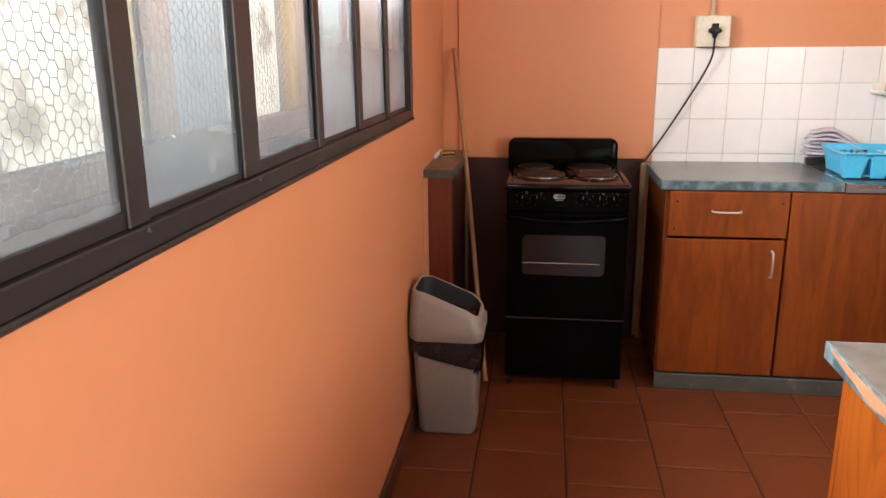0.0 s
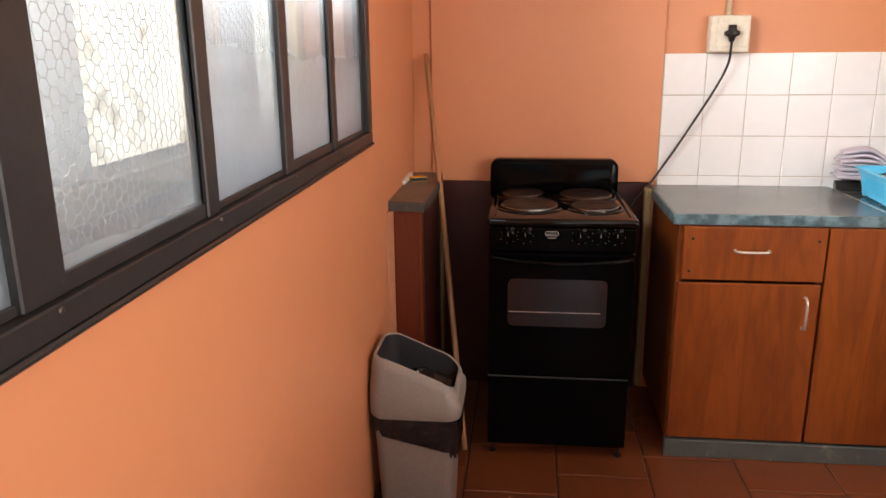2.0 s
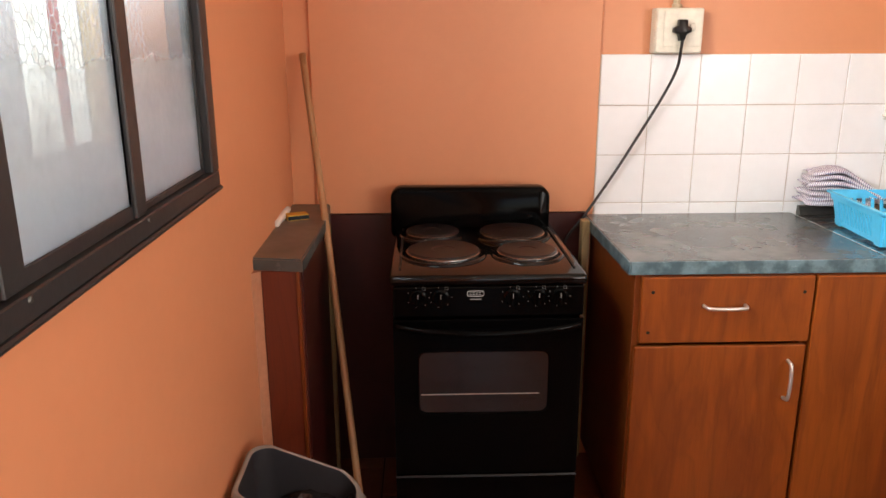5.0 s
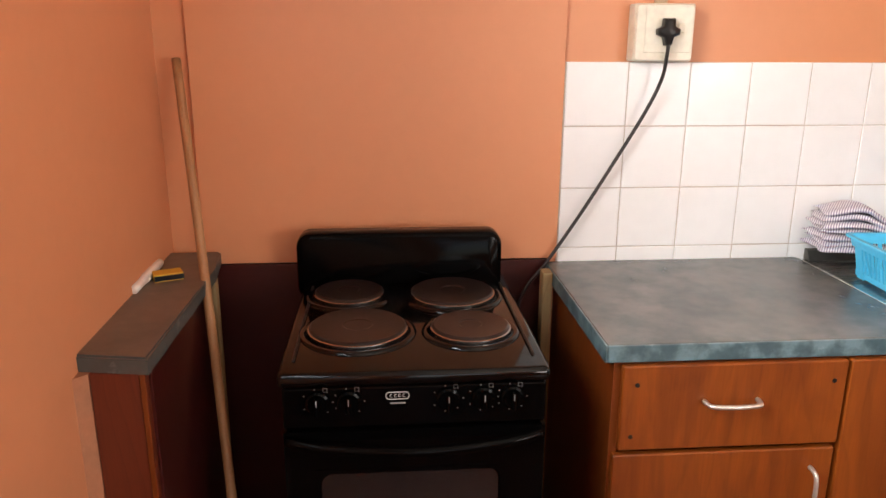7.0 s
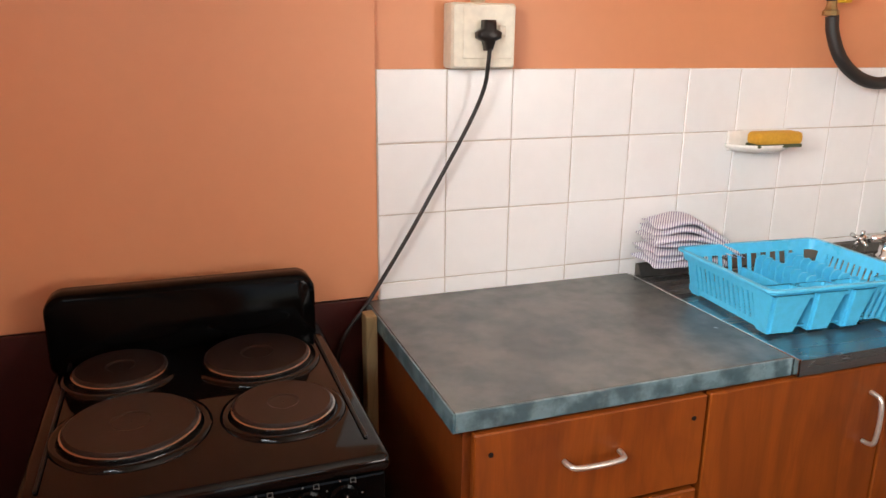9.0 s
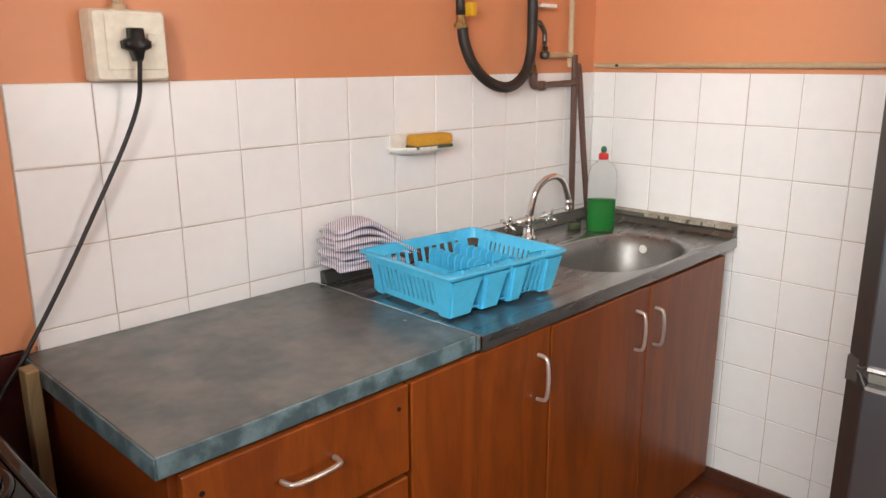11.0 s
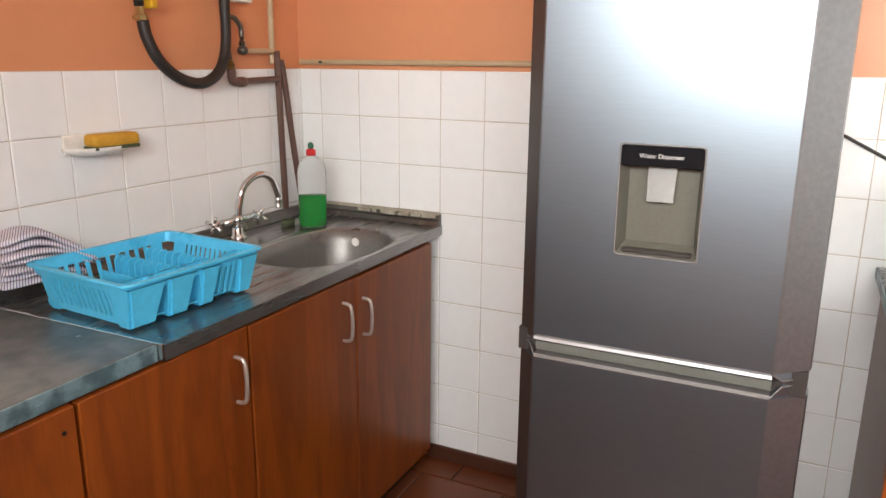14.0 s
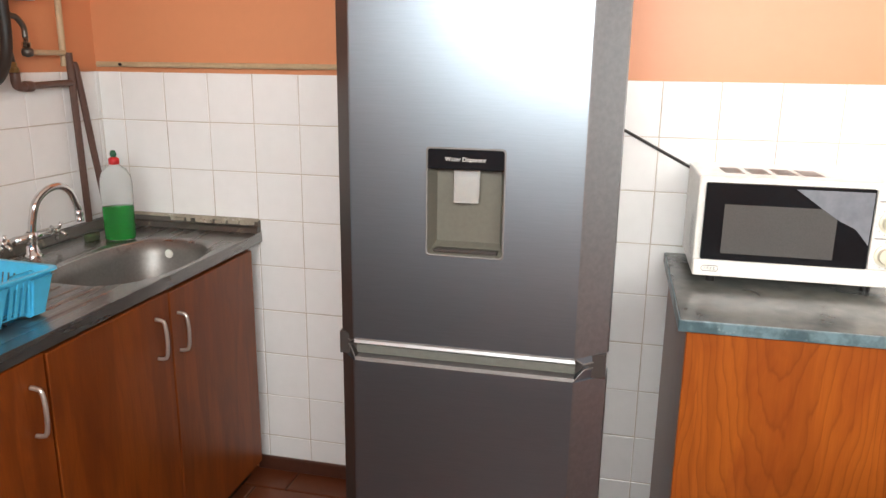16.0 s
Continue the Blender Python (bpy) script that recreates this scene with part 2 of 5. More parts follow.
M_LAM_BROWN = surface("brown_grey_laminate", (0.15, 0.12, 0.095), (0.105, 0.085, 0.07), 0.4, big=8, fine=45, bump=0.05, stain=((0.19, 0.14, 0.11), 9, 0.58))
M_CHIP = surface("bare_chipboard", (0.42, 0.22, 0.12), (0.30, 0.14, 0.075), 0.9, big=20, fine=160, bump=0.6)
M_PLINTH = surface("grey_plinth", (0.085, 0.09, 0.084), (0.052, 0.056, 0.052), 0.5, big=9, fine=60, stain=((0.20, 0.20, 0.18), 12, 0.6))
M_STEEL = surface("worn_stainless_steel", (0.32, 0.32, 0.315), (0.26, 0.26, 0.255), 0.27, 0.9, big=5, fine=120, bump=0.05, dist=0.0006, rough_vary=0.08, stretch=(0.4, 3, 3))
M_BOWL = surface("dull_steel_bowl", (0.25, 0.245, 0.235), (0.20, 0.195, 0.185), 0.46, 0.8, big=6, fine=120, bump=0.05, dist=0.0006, rough_vary=0.06, stain=((0.10, 0.080, 0.065), 7, 0.62))
M_STEEL_DARK = surface("stained_steel_edge", (0.15, 0.145, 0.13), (0.10, 0.095, 0.085), 0.38, 0.8, big=7, fine=90, stain=((0.34, 0.30, 0.24), 16, 0.6))
M_CHROME = surface("chrome", (0.75, 0.75, 0.74), (0.68, 0.68, 0.67), 0.10, 1.0, big=8, fine=80, bump=0.0, rough_vary=0.04)
M_FRIDGE = surface("brushed_silver_door", (0.245, 0.285, 0.325), (0.23, 0.268, 0.306), 0.35, 0.95, coat=0.15, big=1.2, fine=160, bump=0.05, dist=0.0005, stretch=(1, 0.12, 4.0), rough_vary=0.03, vary=0.12)
M_FRIDGE_EDGE = surface("toned_chamfer_edge", (0.27, 0.285, 0.30), (0.25, 0.265, 0.28), 0.38, 0.92, big=3, fine=90, bump=0.02)
M_SEALANT = surface("old_sealant", (0.40, 0.36, 0.29), (0.25, 0.22, 0.17), 0.7, big=25, fine=120, bump=0.4, stain=((0.62, 0.58, 0.50), 30, 0.58))
M_CHANNEL = surface("grey_green_plastic", (0.15, 0.155, 0.135), (0.13, 0.135, 0.118), 0.5, 0.0, big=5, fine=90, bump=0.0)
M_DIM_INK = surface("dim_print", (0.10, 0.10, 0.095), None, 0.6)
M_GRIP_BAR = surface("bright_silver_plastic", (0.66, 0.68, 0.70), (0.60, 0.62, 0.64), 0.22, 0.45, big=5, fine=90, bump=0.0)
M_PLASTER = surface("darkened_worn_wall", (0.44, 0.185, 0.092), (0.36, 0.155, 0.080), 0.8, big=9, fine=60, bump=0.3, stain=((0.30, 0.17, 0.11), 12, 0.60))
M_FRIDGE_SIDE = surface("grey_fridge_cabinet", (0.20, 0.19, 0.185), None, 0.42, 0.3, big=3, fine=90, bump=0.05)
M_FRIDGE_DARK = surface("dark_parts_shaded_edge", (0.050, 0.042, 0.039), None, 0.40, 0.15, big=3, fine=90, bump=0.03)
M_RECESS = surface("grey_moulded_plastic", (0.115, 0.112, 0.090), (0.105, 0.10, 0.082), 0.34, big=4, fine=100, bump=0.03)
M_ENAMEL = surface("black_enamel", (0.0018, 0.0016, 0.0016), (0.0012, 0.0011, 0.0011), 0.14, big=4, fine=90, bump=0.03, rough_vary=0.04, spec=0.08)
M_HOB = surface("glossy_black_hob", (0.003, 0.0025, 0.0023), (0.002, 0.0017, 0.0016), 0.06, big=4, fine=90, bump=0.015, rough_vary=0.03, spec=0.28)
M_BLACK = surface("black_plastic", (0.009, 0.008, 0.008), None, 0.35, big=6, fine=80, bump=0.05, spec=0.35)
M_OVENGLASS = surface("smoked_oven_glass", (0.014, 0.012, 0.012), None, 0.06, big=3, fine=40, bump=0.0, rough_vary=0.03, spec=0.8)
M_IRON = surface("cast_iron_plate", (0.020, 0.012, 0.010), (0.014, 0.009, 0.0075), 0.32, 0.0, spec=0.35, big=9, fine=130, bump=0.15, dist=0.0008)
M_WHITE = surface("white_enamel", (0.80, 0.79, 0.74), (0.76, 0.75, 0.71), 0.22, big=4, fine=60, bump=0.02, rough_vary=0.05)
M_CREAM = surface("cream_plastic", (0.72, 0.68, 0.55), (0.66, 0.62, 0.50), 0.32, big=7, fine=60, bump=0.03, stain=((0.45, 0.38, 0.27), 20, 0.68))
M_BLUE = surface("sky_blue_plastic", (0.078, 0.50, 0.78), (0.068, 0.47, 0.75), 0.30, big=7, fine=60, bump=0.03)
M_GREY_BIN = surface("warm_grey_plastic", (0.27, 0.24, 0.215), (0.245, 0.22, 0.20), 0.42, big=5, fine=90, bump=0.05)
M_GREY_DARK = surface("slate_grey_plastic", (0.025, 0.025, 0.028), None, 0.45, big=5, fine=90, bump=0.05)
M_BAG = surface("black_bin_bag", (0.012, 0.010, 0.010), None, 0.20, big=12, fine=28, bump=0.9, dist=0.012, rough_vary=0.08)
M_FRAME = surface("brown_painted_steel", (0.024, 0.023, 0.0235), (0.018, 0.0175, 0.018), 0.42, big=6, fine=80, bump=0.15, stain=((0.065, 0.058, 0.054), 20, 0.68))
M_PIPE = surface("brown_painted_pipe", (0.12, 0.062, 0.045), (0.085, 0.045, 0.035), 0.4, big=12, fine=90, bump=0.2)
M_PIPE_PALE = surface("pale_painted_pipe", (0.52, 0.40, 0.25), (0.44, 0.33, 0.20), 0.45, big=12, fine=90, bump=0.2)
M_RUBBER = surface("black_rubber", (0.016, 0.014, 0.013), None, 0.5, big=10, fine=90, bump=0.1)
M_BRASS = surface("old_brass", (0.50, 0.36, 0.16), (0.34, 0.24, 0.11), 0.32, 1.0, big=20, fine=120, bump=0.1)
M_YELLOW = surface("yellow_lever", (0.70, 0.40, 0.02), None, 0.4, big=10, fine=80)
M_SPONGE = surface("yellow_sponge", (0.62, 0.34, 0.035), (0.50, 0.25, 0.02), 0.95, big=14, fine=140, bump=0.9, dist=0.004)
M_SCOUR = surface("green_scouring_pad", (0.07, 0.085, 0.04), None, 0.95, big=14, fine=200, bump=0.9, dist=0.003)
M_POLE = surface("pale_broom_wood", (0.40, 0.20, 0.085), (0.31, 0.145, 0.06), 0.5, big=6, fine=60, stretch=(6, 6, 0.6), bump=0.1)
M_RED = surface("red_cap", (0.62, 0.02, 0.025), None, 0.35)
M_GREEN_CAP = surface("green_cap", (0.015, 0.12, 0.06), None, 0.4)
M_CONCRETE = surface("pale_concrete", (0.52, 0.49, 0.44), (0.42, 0.39, 0.34), 0.9, big=1.5, fine=30, bump=0.3, dist=0.006)
M_YARD = surface("pale_yard_wall", (0.62, 0.585, 0.50), (0.48, 0.44, 0.36), 0.9, big=0.7, fine=20, bump=0.3, dist=0.01, stain=((0.22, 0.195, 0.15), 1.1, 0.52))
M_TIMBER = surface("weathered_timber", (0.38, 0.36, 0.34), (0.29, 0.275, 0.26), 0.8, big=6, fine=50, stretch=(5, 0.5, 5), bump=0.4)
M_POST = surface("sunlit_timber_post", (0.86, 0.67, 0.37), (0.80, 0.58, 0.28), 0.7, big=5, fine=50, stretch=(5, 5, 0.5), bump=0.3)
M_RAIL = surface("grey_brown_rail", (0.40, 0.385, 0.37), (0.29, 0.275, 0.26), 0.8, big=6, fine=50, stretch=(5, 0.5, 5), bump=0.4)
M_RED_PAINT = surface("faded_red_paint", (0.55, 0.05, 0.04), (0.45, 0.05, 0.04), 0.6, big=8, fine=60, bump=0.1)
M_GREYBOARD = surface("shaded_post_grey", (0.66, 0.69, 0.70), (0.58, 0.61, 0.62), 0.8, big=3, fine=40, stretch=(5, 5, 0.5), bump=0.2)
M_PINK = surface("pale_pink_plaster", (0.74, 0.58, 0.48), (0.66, 0.51, 0.42), 0.85, big=2, fine=40, bump=0.2)
M_DUSTY = surface("dusty_grey_ledge", (0.44, 0.45, 0.45), (0.33, 0.34, 0.345), 0.9, big=5, fine=60, bump=0.3)
M_RIM = surface("dull_steel_rim", (0.45, 0.44, 0.43), None, 0.22, 1.0, big=20, fine=90, bump=0.0)
M_WIRE = surface("galvanised_wire", (0.56, 0.56, 0.55), (0.42, 0.41, 0.40), 0.5, 0.2, big=30, fine=200)
M_LABEL = surface("dark_label", (0.007, 0.008, 0.010), None, 0.18, spec=0.25)
M_INK = surface("pale_print", (0.62, 0.62, 0.60), None, 0.5)
M_GREY_INK = surface("grey_print", (0.25, 0.25, 0.24), None, 0.5)
M_PAPER = surface("white_paper", (0.78, 0.70, 0.62), None, 0.8)
M_OVEN_GREY = surface("grey_door_mesh", (0.085, 0.085, 0.082), None, 0.18, big=5, fine=300, bump=0.1)
M_FILM = surface("pale_film", (0.20, 0.215, 0.24), (0.15, 0.165, 0.19), 0.2, big=12, fine=60)
M_TOP_SQUARES = surface("brown_grey_squares", (0.20, 0.165, 0.145), None, 0.5)
M_MATCH = surface("matchbox_yellow", (0.70, 0.42, 0.03), (0.55, 0.30, 0.03), 0.6, big=30, fine=120)


def clear(name, color, rough, ior=1.45, weight=1.0):
    m, ns, ls, b = nodes_of(name)
    b.inputs["Base Color"].default_value = (*color, 1)
    b.inputs["Roughness"].default_value = rough
    b.inputs["IOR"].default_value = ior
    b.inputs["Transmission Weight"].default_value = weight
    return m


def pane(name, film, tint=(0.95, 0.98, 1.0), low=0.0):
    """Thin window glass under a film of dust, thicker towards the sill."""
    m, ns, ls, b = nodes_of(name)
    ns.remove(b)
    out = ns["Material Output"]
    thin = ns.new("ShaderNodeBsdfTransparent")
    thin.inputs[0].default_value = (*tint, 1)
    dust = ns.new("ShaderNodeBsdfTranslucent")
    dust.inputs[0].default_value = (0.78, 0.84, 0.90, 1)
    mat_dust = ns.new("ShaderNodeBsdfDiffuse")
    mat_dust.inputs[0].default_value = (0.72, 0.75, 0.78, 1)
    both = ns.new("ShaderNodeMixShader")
    both.inputs[0].default_value = 0.12
    ls.new(dust.outputs[0], both.inputs[1])
    ls.new(mat_dust.outputs[0], both.inputs[2])
    n = noise_at(ns, ls, 3.0, 6, (1, 1, 0.6), 0.6)
    f = noise_at(ns, ls, 60.0, 3)
    rng = ns.new("ShaderNodeMapRange")
    rng.inputs["From Min"].default_value, rng.inputs["From Max"].default_value = 0.3, 0.7
    rng.inputs["To Min"].default_value, rng.inputs["To Max"].default_value = film * 0.6, min(0.95, film * 1.4)
    ls.new(n.outputs["Fac"], rng.inputs["Value"])
    mul = ns.new("ShaderNodeMath")
    mul.operation = "MULTIPLY_ADD"
    mul.inputs[1].default_value = film * 0.5
    ls.new(f.outputs["Fac"], mul.inputs[0])
    ls.new(rng.outputs[0], mul.inputs[2])
    sep = ns.new("ShaderNodeSeparateXYZ")
    ls.new(ns.new("ShaderNodeNewGeometry").outputs["Position"], sep.inputs[0])
    foot = ns.new("ShaderNodeMapRange")
    foot.inputs["From Min"].default_value, foot.inputs["From Max"].default_value = 1.40, 1.15
    foot.inputs["To Min"].default_value, foot.inputs["To Max"].default_value = 0.0, low
    ls.new(sep.outputs["Z"], foot.inputs["Value"])
    dusty = ns.new("ShaderNodeMixShader")
    ls.new(math_of(ns, ls, "ADD", mul.outputs[0], foot.outputs[0]), dusty.inputs[0])
    ls.new(thin.outputs[0], dusty.inputs[1])
    ls.new(both.outputs[0], dusty.inputs[2])
    shine = ns.new("ShaderNodeBsdfGlossy")
    shine.inputs["Roughness"].default_value = 0.04
    lw = ns.new("ShaderNodeLayerWeight")
    pw = ns.new("ShaderNodeMath")
    pw.operation = "POWER"
    pw.inputs[1].default_value = 5.0
    ls.new(lw.outputs["Facing"], pw.inputs[0])
    fr = ns.new("ShaderNodeMath")
    fr.operation = "MULTIPLY_ADD"
    fr.inputs[1].default_value, fr.inputs[2].default_value = 0.6, 0.03
    ls.new(pw.outputs[0], fr.inputs[0])
    top = ns.new("ShaderNodeMixShader")
    ls.new(fr.outputs[0], top.inputs[0])
    ls.new(dusty.outputs[0], top.inputs[1])
    ls.new(shine.outputs[0], top.inputs[2])
    ls.new(top.outputs[0], out.inputs["Surface"])
    return m


M_PANE = pane("dusty_window_glass", 0.028, low=0.30)
M_PANE_HAZE = pane("hazy_window_glass", 0.16, (0.90, 0.96, 1.0), 0.75)
M_BOTTLE = clear("clear_bottle_plastic", (0.97, 0.99, 0.98), 0.05, 1.07, 0.98)
M_PANE_MID = pane("milky_window_glass", 0.045, (0.88, 0.95, 1.0), 0.34)
M_LEVER = clear("clear_lever_plastic", (0.86, 0.86, 0.84), 0.10, 1.35, 0.75)
M_SOAP = clear("green_washing_liquid", (0.010, 0.46, 0.055), 0.08, 1.2, 0.5)


def towel_cloth():
    m, ns, ls, b = nodes_of("striped_kitchen_cloth")
    geo = ns.new("ShaderNodeNewGeometry")
    w = ns.new("ShaderNodeTexWave")
    w.inputs["Scale"].default_value = 58
    w.inputs["Distortion"].default_value = 1.2
    mp = ns.new("ShaderNodeMapping")
    mp.inputs["Rotation"].default_value = (0, 0, radians(38))
    ls.new(geo.outputs["Position"], mp.inputs["Vector"])
    ls.new(mp.outputs[0], w.inputs["Vector"])
    r = ramp_of(ns, ls, w.outputs["Fac"], ((0.0, (0.10, 0.10, 0.24)), (0.14, (0.24, 0.16, 0.22)), (0.32, (0.66, 0.65, 0.68)), (1.0, (0.74, 0.72, 0.72))))
    n = noise_at(ns, ls, 9, 4)
    hue = ramp_of(ns, ls, n.outputs["Fac"], ((0.4, (0.80, 0.84, 1.0)), (0.62, (0.98, 0.90, 0.92))))
    ls.new(mix_of(ns, ls, 0.5, r.outputs[0], hue.outputs[0], "MULTIPLY"), b.inputs["Base Color"])
    b.inputs["Roughness"].default_value = 0.95
    f = noise_at(ns, ls, 260, 3)
    bump_of(ns, ls, b, f.outputs["Fac"], 0.5, 0.002)
    return m


M_TOWEL = towel_cloth()

# ---- the room ----
XE, YN, ZC, YS = 2.455, 3.71, 2.55, -1.9
P, X0, ZT = 0.1525, 0.60, 1.35


def structure(name, bm, material, label, category, smooth=False):
    return tagged(part(name, bm, material, None, label, smooth), category=category, kind="structure")


floor = structure("floor", boxed(-0.75, 2.75, YS - 0.2, 3.95, -0.15, -0.006), M_JOINT, "terracotta tiled floor with dark joints", "floor")
structure("ceiling", boxed(-0.75, 2.75, YS - 0.2, 3.95, ZC, ZC + 0.12), M_CEIL, "plain white painted ceiling", "ceiling")

# north wall, with the proud board behind the cooker and the maroon board below it
north = structure("wall_north", boxed(-0.75, 2.75, YN, 3.95, -0.1, ZC), M_WALL, "orange painted wall with white tile splashback", "wall")
bm = boxed(-0.277, 0.597, 3.697, YN, 0.866, ZC, 0.0015)
part("wall_board", bm, M_WALL, north, "orange painted board with a dark seam")
bm = boxed(-0.36, 0.575, 3.692, YN, 0.0, 0.8635, 0.002)
part("lower_board", bm, M_MAROON, north, "dark maroon painted board")

# east wall, with an unseen opening added for the fill lamp, and the wall behind
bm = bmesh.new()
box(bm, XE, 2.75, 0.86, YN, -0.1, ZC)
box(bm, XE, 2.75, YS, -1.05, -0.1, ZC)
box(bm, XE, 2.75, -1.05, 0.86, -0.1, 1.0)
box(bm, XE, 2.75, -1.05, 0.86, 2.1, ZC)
east = structure("wall_east", bm, M_WALL, "orange painted wall with white tiles below", "wall")
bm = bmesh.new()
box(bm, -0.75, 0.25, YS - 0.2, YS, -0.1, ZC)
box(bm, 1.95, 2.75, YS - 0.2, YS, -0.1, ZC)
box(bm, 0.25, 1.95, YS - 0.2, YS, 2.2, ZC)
structure("wall_south", bm, M_WALL, "unseen orange painted wall with an assumed wide doorway", "wall")

# west wall with the long window opening
WY0, WY1, WZ0, WZ1 = 0.29, 2.811, 1.125, 2.05
XW = -0.324
bm = bmesh.new()
box(bm, XW - 0.17, XW, YS, WY0, -0.1, ZC)
box(bm, XW - 0.17, XW, WY1, YN, -0.1, ZC)
box(bm, XW - 0.17, XW, WY0, WY1, -0.1, WZ0)
box(bm, XW - 0.17, XW, WY0, WY1, WZ1, ZC)
structure("wall_west", lean(bm), M_WALL, "orange painted wall under the long window", "wall")
bm = lean(boxed(XW + 0.001, XW + 0.016, YS + 0.01, 3.05, 0.0, 0.075, 0.003))
structure("baseboard", bm, M_SKIRT, "chipped dark brown baseboard", "baseboard")
bm = boxed(XE - 0.018, XE - 0.001, 0.5, 3.2, 0.0, 0.049, 0.003)
structure("baseboard", bm, M_SKIRT, "chipped dark brown baseboard", "baseboard")

# window: one steel frame, six sashes
win = thing("window_1", (XW, 1.5, WZ0), "long dark brown steel window with dusty panes", "window", kind="structure")
MULL = (0.31, 0.655, 0.994, 1.342, 1.714, 2.076, 2.412, 2.775)
bm = bmesh.new()
box(bm, XW - 0.05, XW + 0.010, WY0, WY1 + 0.004, WZ0 - 0.003, WZ0 + 0.026, 0.002)
box(bm, XW - 0.05, XW + 0.010, WY0, WY1 + 0.004, WZ1 - 0.03, WZ1 + 0.003, 0.002)
box(bm, XW - 0.05, XW + 0.010, WY1 - 0.044, WY1 + 0.004, WZ0 + 0.027, WZ1 - 0.031, 0.002)
box(bm, XW - 0.05, XW + 0.010, WY0, WY0 + 0.022, WZ0 + 0.027, WZ1 - 0.031, 0.002)
part("window_frame", lean(bm), M_FRAME, win)
bm = lean(boxed(XW + 0.001, XW + 0.014, WY0, WY1 + 0.010, WZ0 - 0.012, WZ0 - 0.0035, 0.003))
part("window_sill", bm, M_FRAME, win)
for i, y in enumerate(MULL[1:-1]):
    wide = (0.060, 0.046, 0.066, 0.040, 0.044, 0.040)[i]
    bm = lean(boxed(XW - 0.015, XW + 0.002 + 0.003 * (i % 2), y - wide / 2, y + wide / 2, WZ0 + 0.027, WZ1 - 0.031, 0.002))
    part("mullion", bm, M_FRAME, win)
    bm = lathe(bmesh.new(), ((0.0, 0.002), (0.003, 0.0018), (0.0042, 0.0)), (XW + 0.010, y + 0.006, WZ0 + 0.019), "x", 10)
    part("screw", lean(bm), M_STEEL_DARK, win)
for i, (ya, yb) in enumerate(zip(MULL, MULL[1:])):
    off = -0.006 if i % 2 else -0.010
    foot_z = WZ0 + (0.046 if i % 2 else 0.037)
    bm = bmesh.new()
    a, b2 = ya + 0.008, yb - 0.008
    box(bm, XW + off - 0.006, XW + off + 0.006, a, b2, WZ0 + 0.027, foot_z, 0.001)
    box(bm, XW + off - 0.006, XW + off + 0.006, a, b2, WZ1 - 0.06, WZ1 - 0.032, 0.001)
    for q in (a, b2 - 0.012):
        box(bm, XW + off - 0.006, XW + off + 0.006, q, q + 0.012, foot_z + 0.001, WZ1 - 0.061, 0.001)
    sash = part("sash", lean(bm), M_FRAME, win)
    bm = lean(boxed(XW + off - 0.002, XW + off + 0.002, a + 0.011, b2 - 0.011, foot_z - 0.001, WZ1 - 0.059))
    g = part("pane", bm, M_PANE_HAZE if i in (4, 5, 6) else M_PANE_MID if i == 2 else M_PANE, sash)
    g.visible_shadow = False

for y in (1.276, 2.020):
    bm = lean(boxed(XW - 0.040, XW - 0.030, y - 0.006, y + 0.006, WZ0 + 0.040, WZ0 + 0.070, 0.003, 2))
    part("catch", bm, M_CREAM, win, "small white plastic catch")

# ---- outside the window ----
structure("window_ledge", lean(boxed(XW - 0.19, XW - 0.051, WY0, WY1, WZ0 + 0.0005, WZ0 + 0.020, 0.003)), M_DUSTY, "dusty grey ledge behind the panes", "ledge")
structure("ground", boxed(-60, 60, -60, 60, -0.6, -0.20), M_CONCRETE, "pale sunlit concrete yard", "ground")
wall = structure("yard_wall", boxed(-5.3, -5.0, -6, 17, -0.2, 3.4), M_YARD, "pale sunlit yard wall", "wall")
verandah = thing("verandah_screen", (-0.51, 1.5, -0.2), "weathered timber screen with wire netting outside the window", "screen")
part("bottom_beam", lean(boxed(-0.480, -0.444, 0.0, 3.4, 1.160, 1.209, 0.004)), M_RAIL, verandah, "grey-brown weathered bottom rail")
part("top_beam", lean(boxed(-0.530, -0.444, 0.0, 3.4, 2.02, 2.12, 0.006)), M_TIMBER, verandah)
for y in (0.565, 1.305, 2.10, 2.775):
    # sunlight on the post edges is put into their bright ochre colour
    part("post", lean(boxed(-0.530, -0.504, y + 0.004, y + 0.056, -0.2, 2.02, 0.004)), M_POST, verandah)
    # added panel: the posts' wide shaded faces as a grey colour
    part("panel", lean(boxed(-0.600, -0.578, y + 0.165, y + 0.560, -0.2, 2.02, 0.004)), M_GREYBOARD, verandah, "pale grey upright panel for the shaded side of the posts")
    part("board", lean(boxed(-0.560, -0.540, y + 0.170, y + 0.245, -0.2, 2.02, 0.004)), M_PINK, verandah, "pale pink painted upright board")
part("strap", lean(boxed(-0.500, -0.488, 2.600, 2.616, 1.21, 2.02, 0.002)), M_RED_PAINT, verandah, "narrow red painted strap")
bm = lean(boxed(-0.78, -0.486, -0.4, 3.8, 1.02, 1.142, 0.004))
structure("outer_sill", bm, M_CONCRETE, "pale concrete ledge outside the window", "ledge")
# unseen roof, added so that its eaves keep the sun off the wall
structure("roof", boxed(-1.0, 3.1, YS - 0.6, 4.4, 2.72, 2.80), M_TIMBER, "unseen dark roof with short eaves, added to block the sun", "roof")


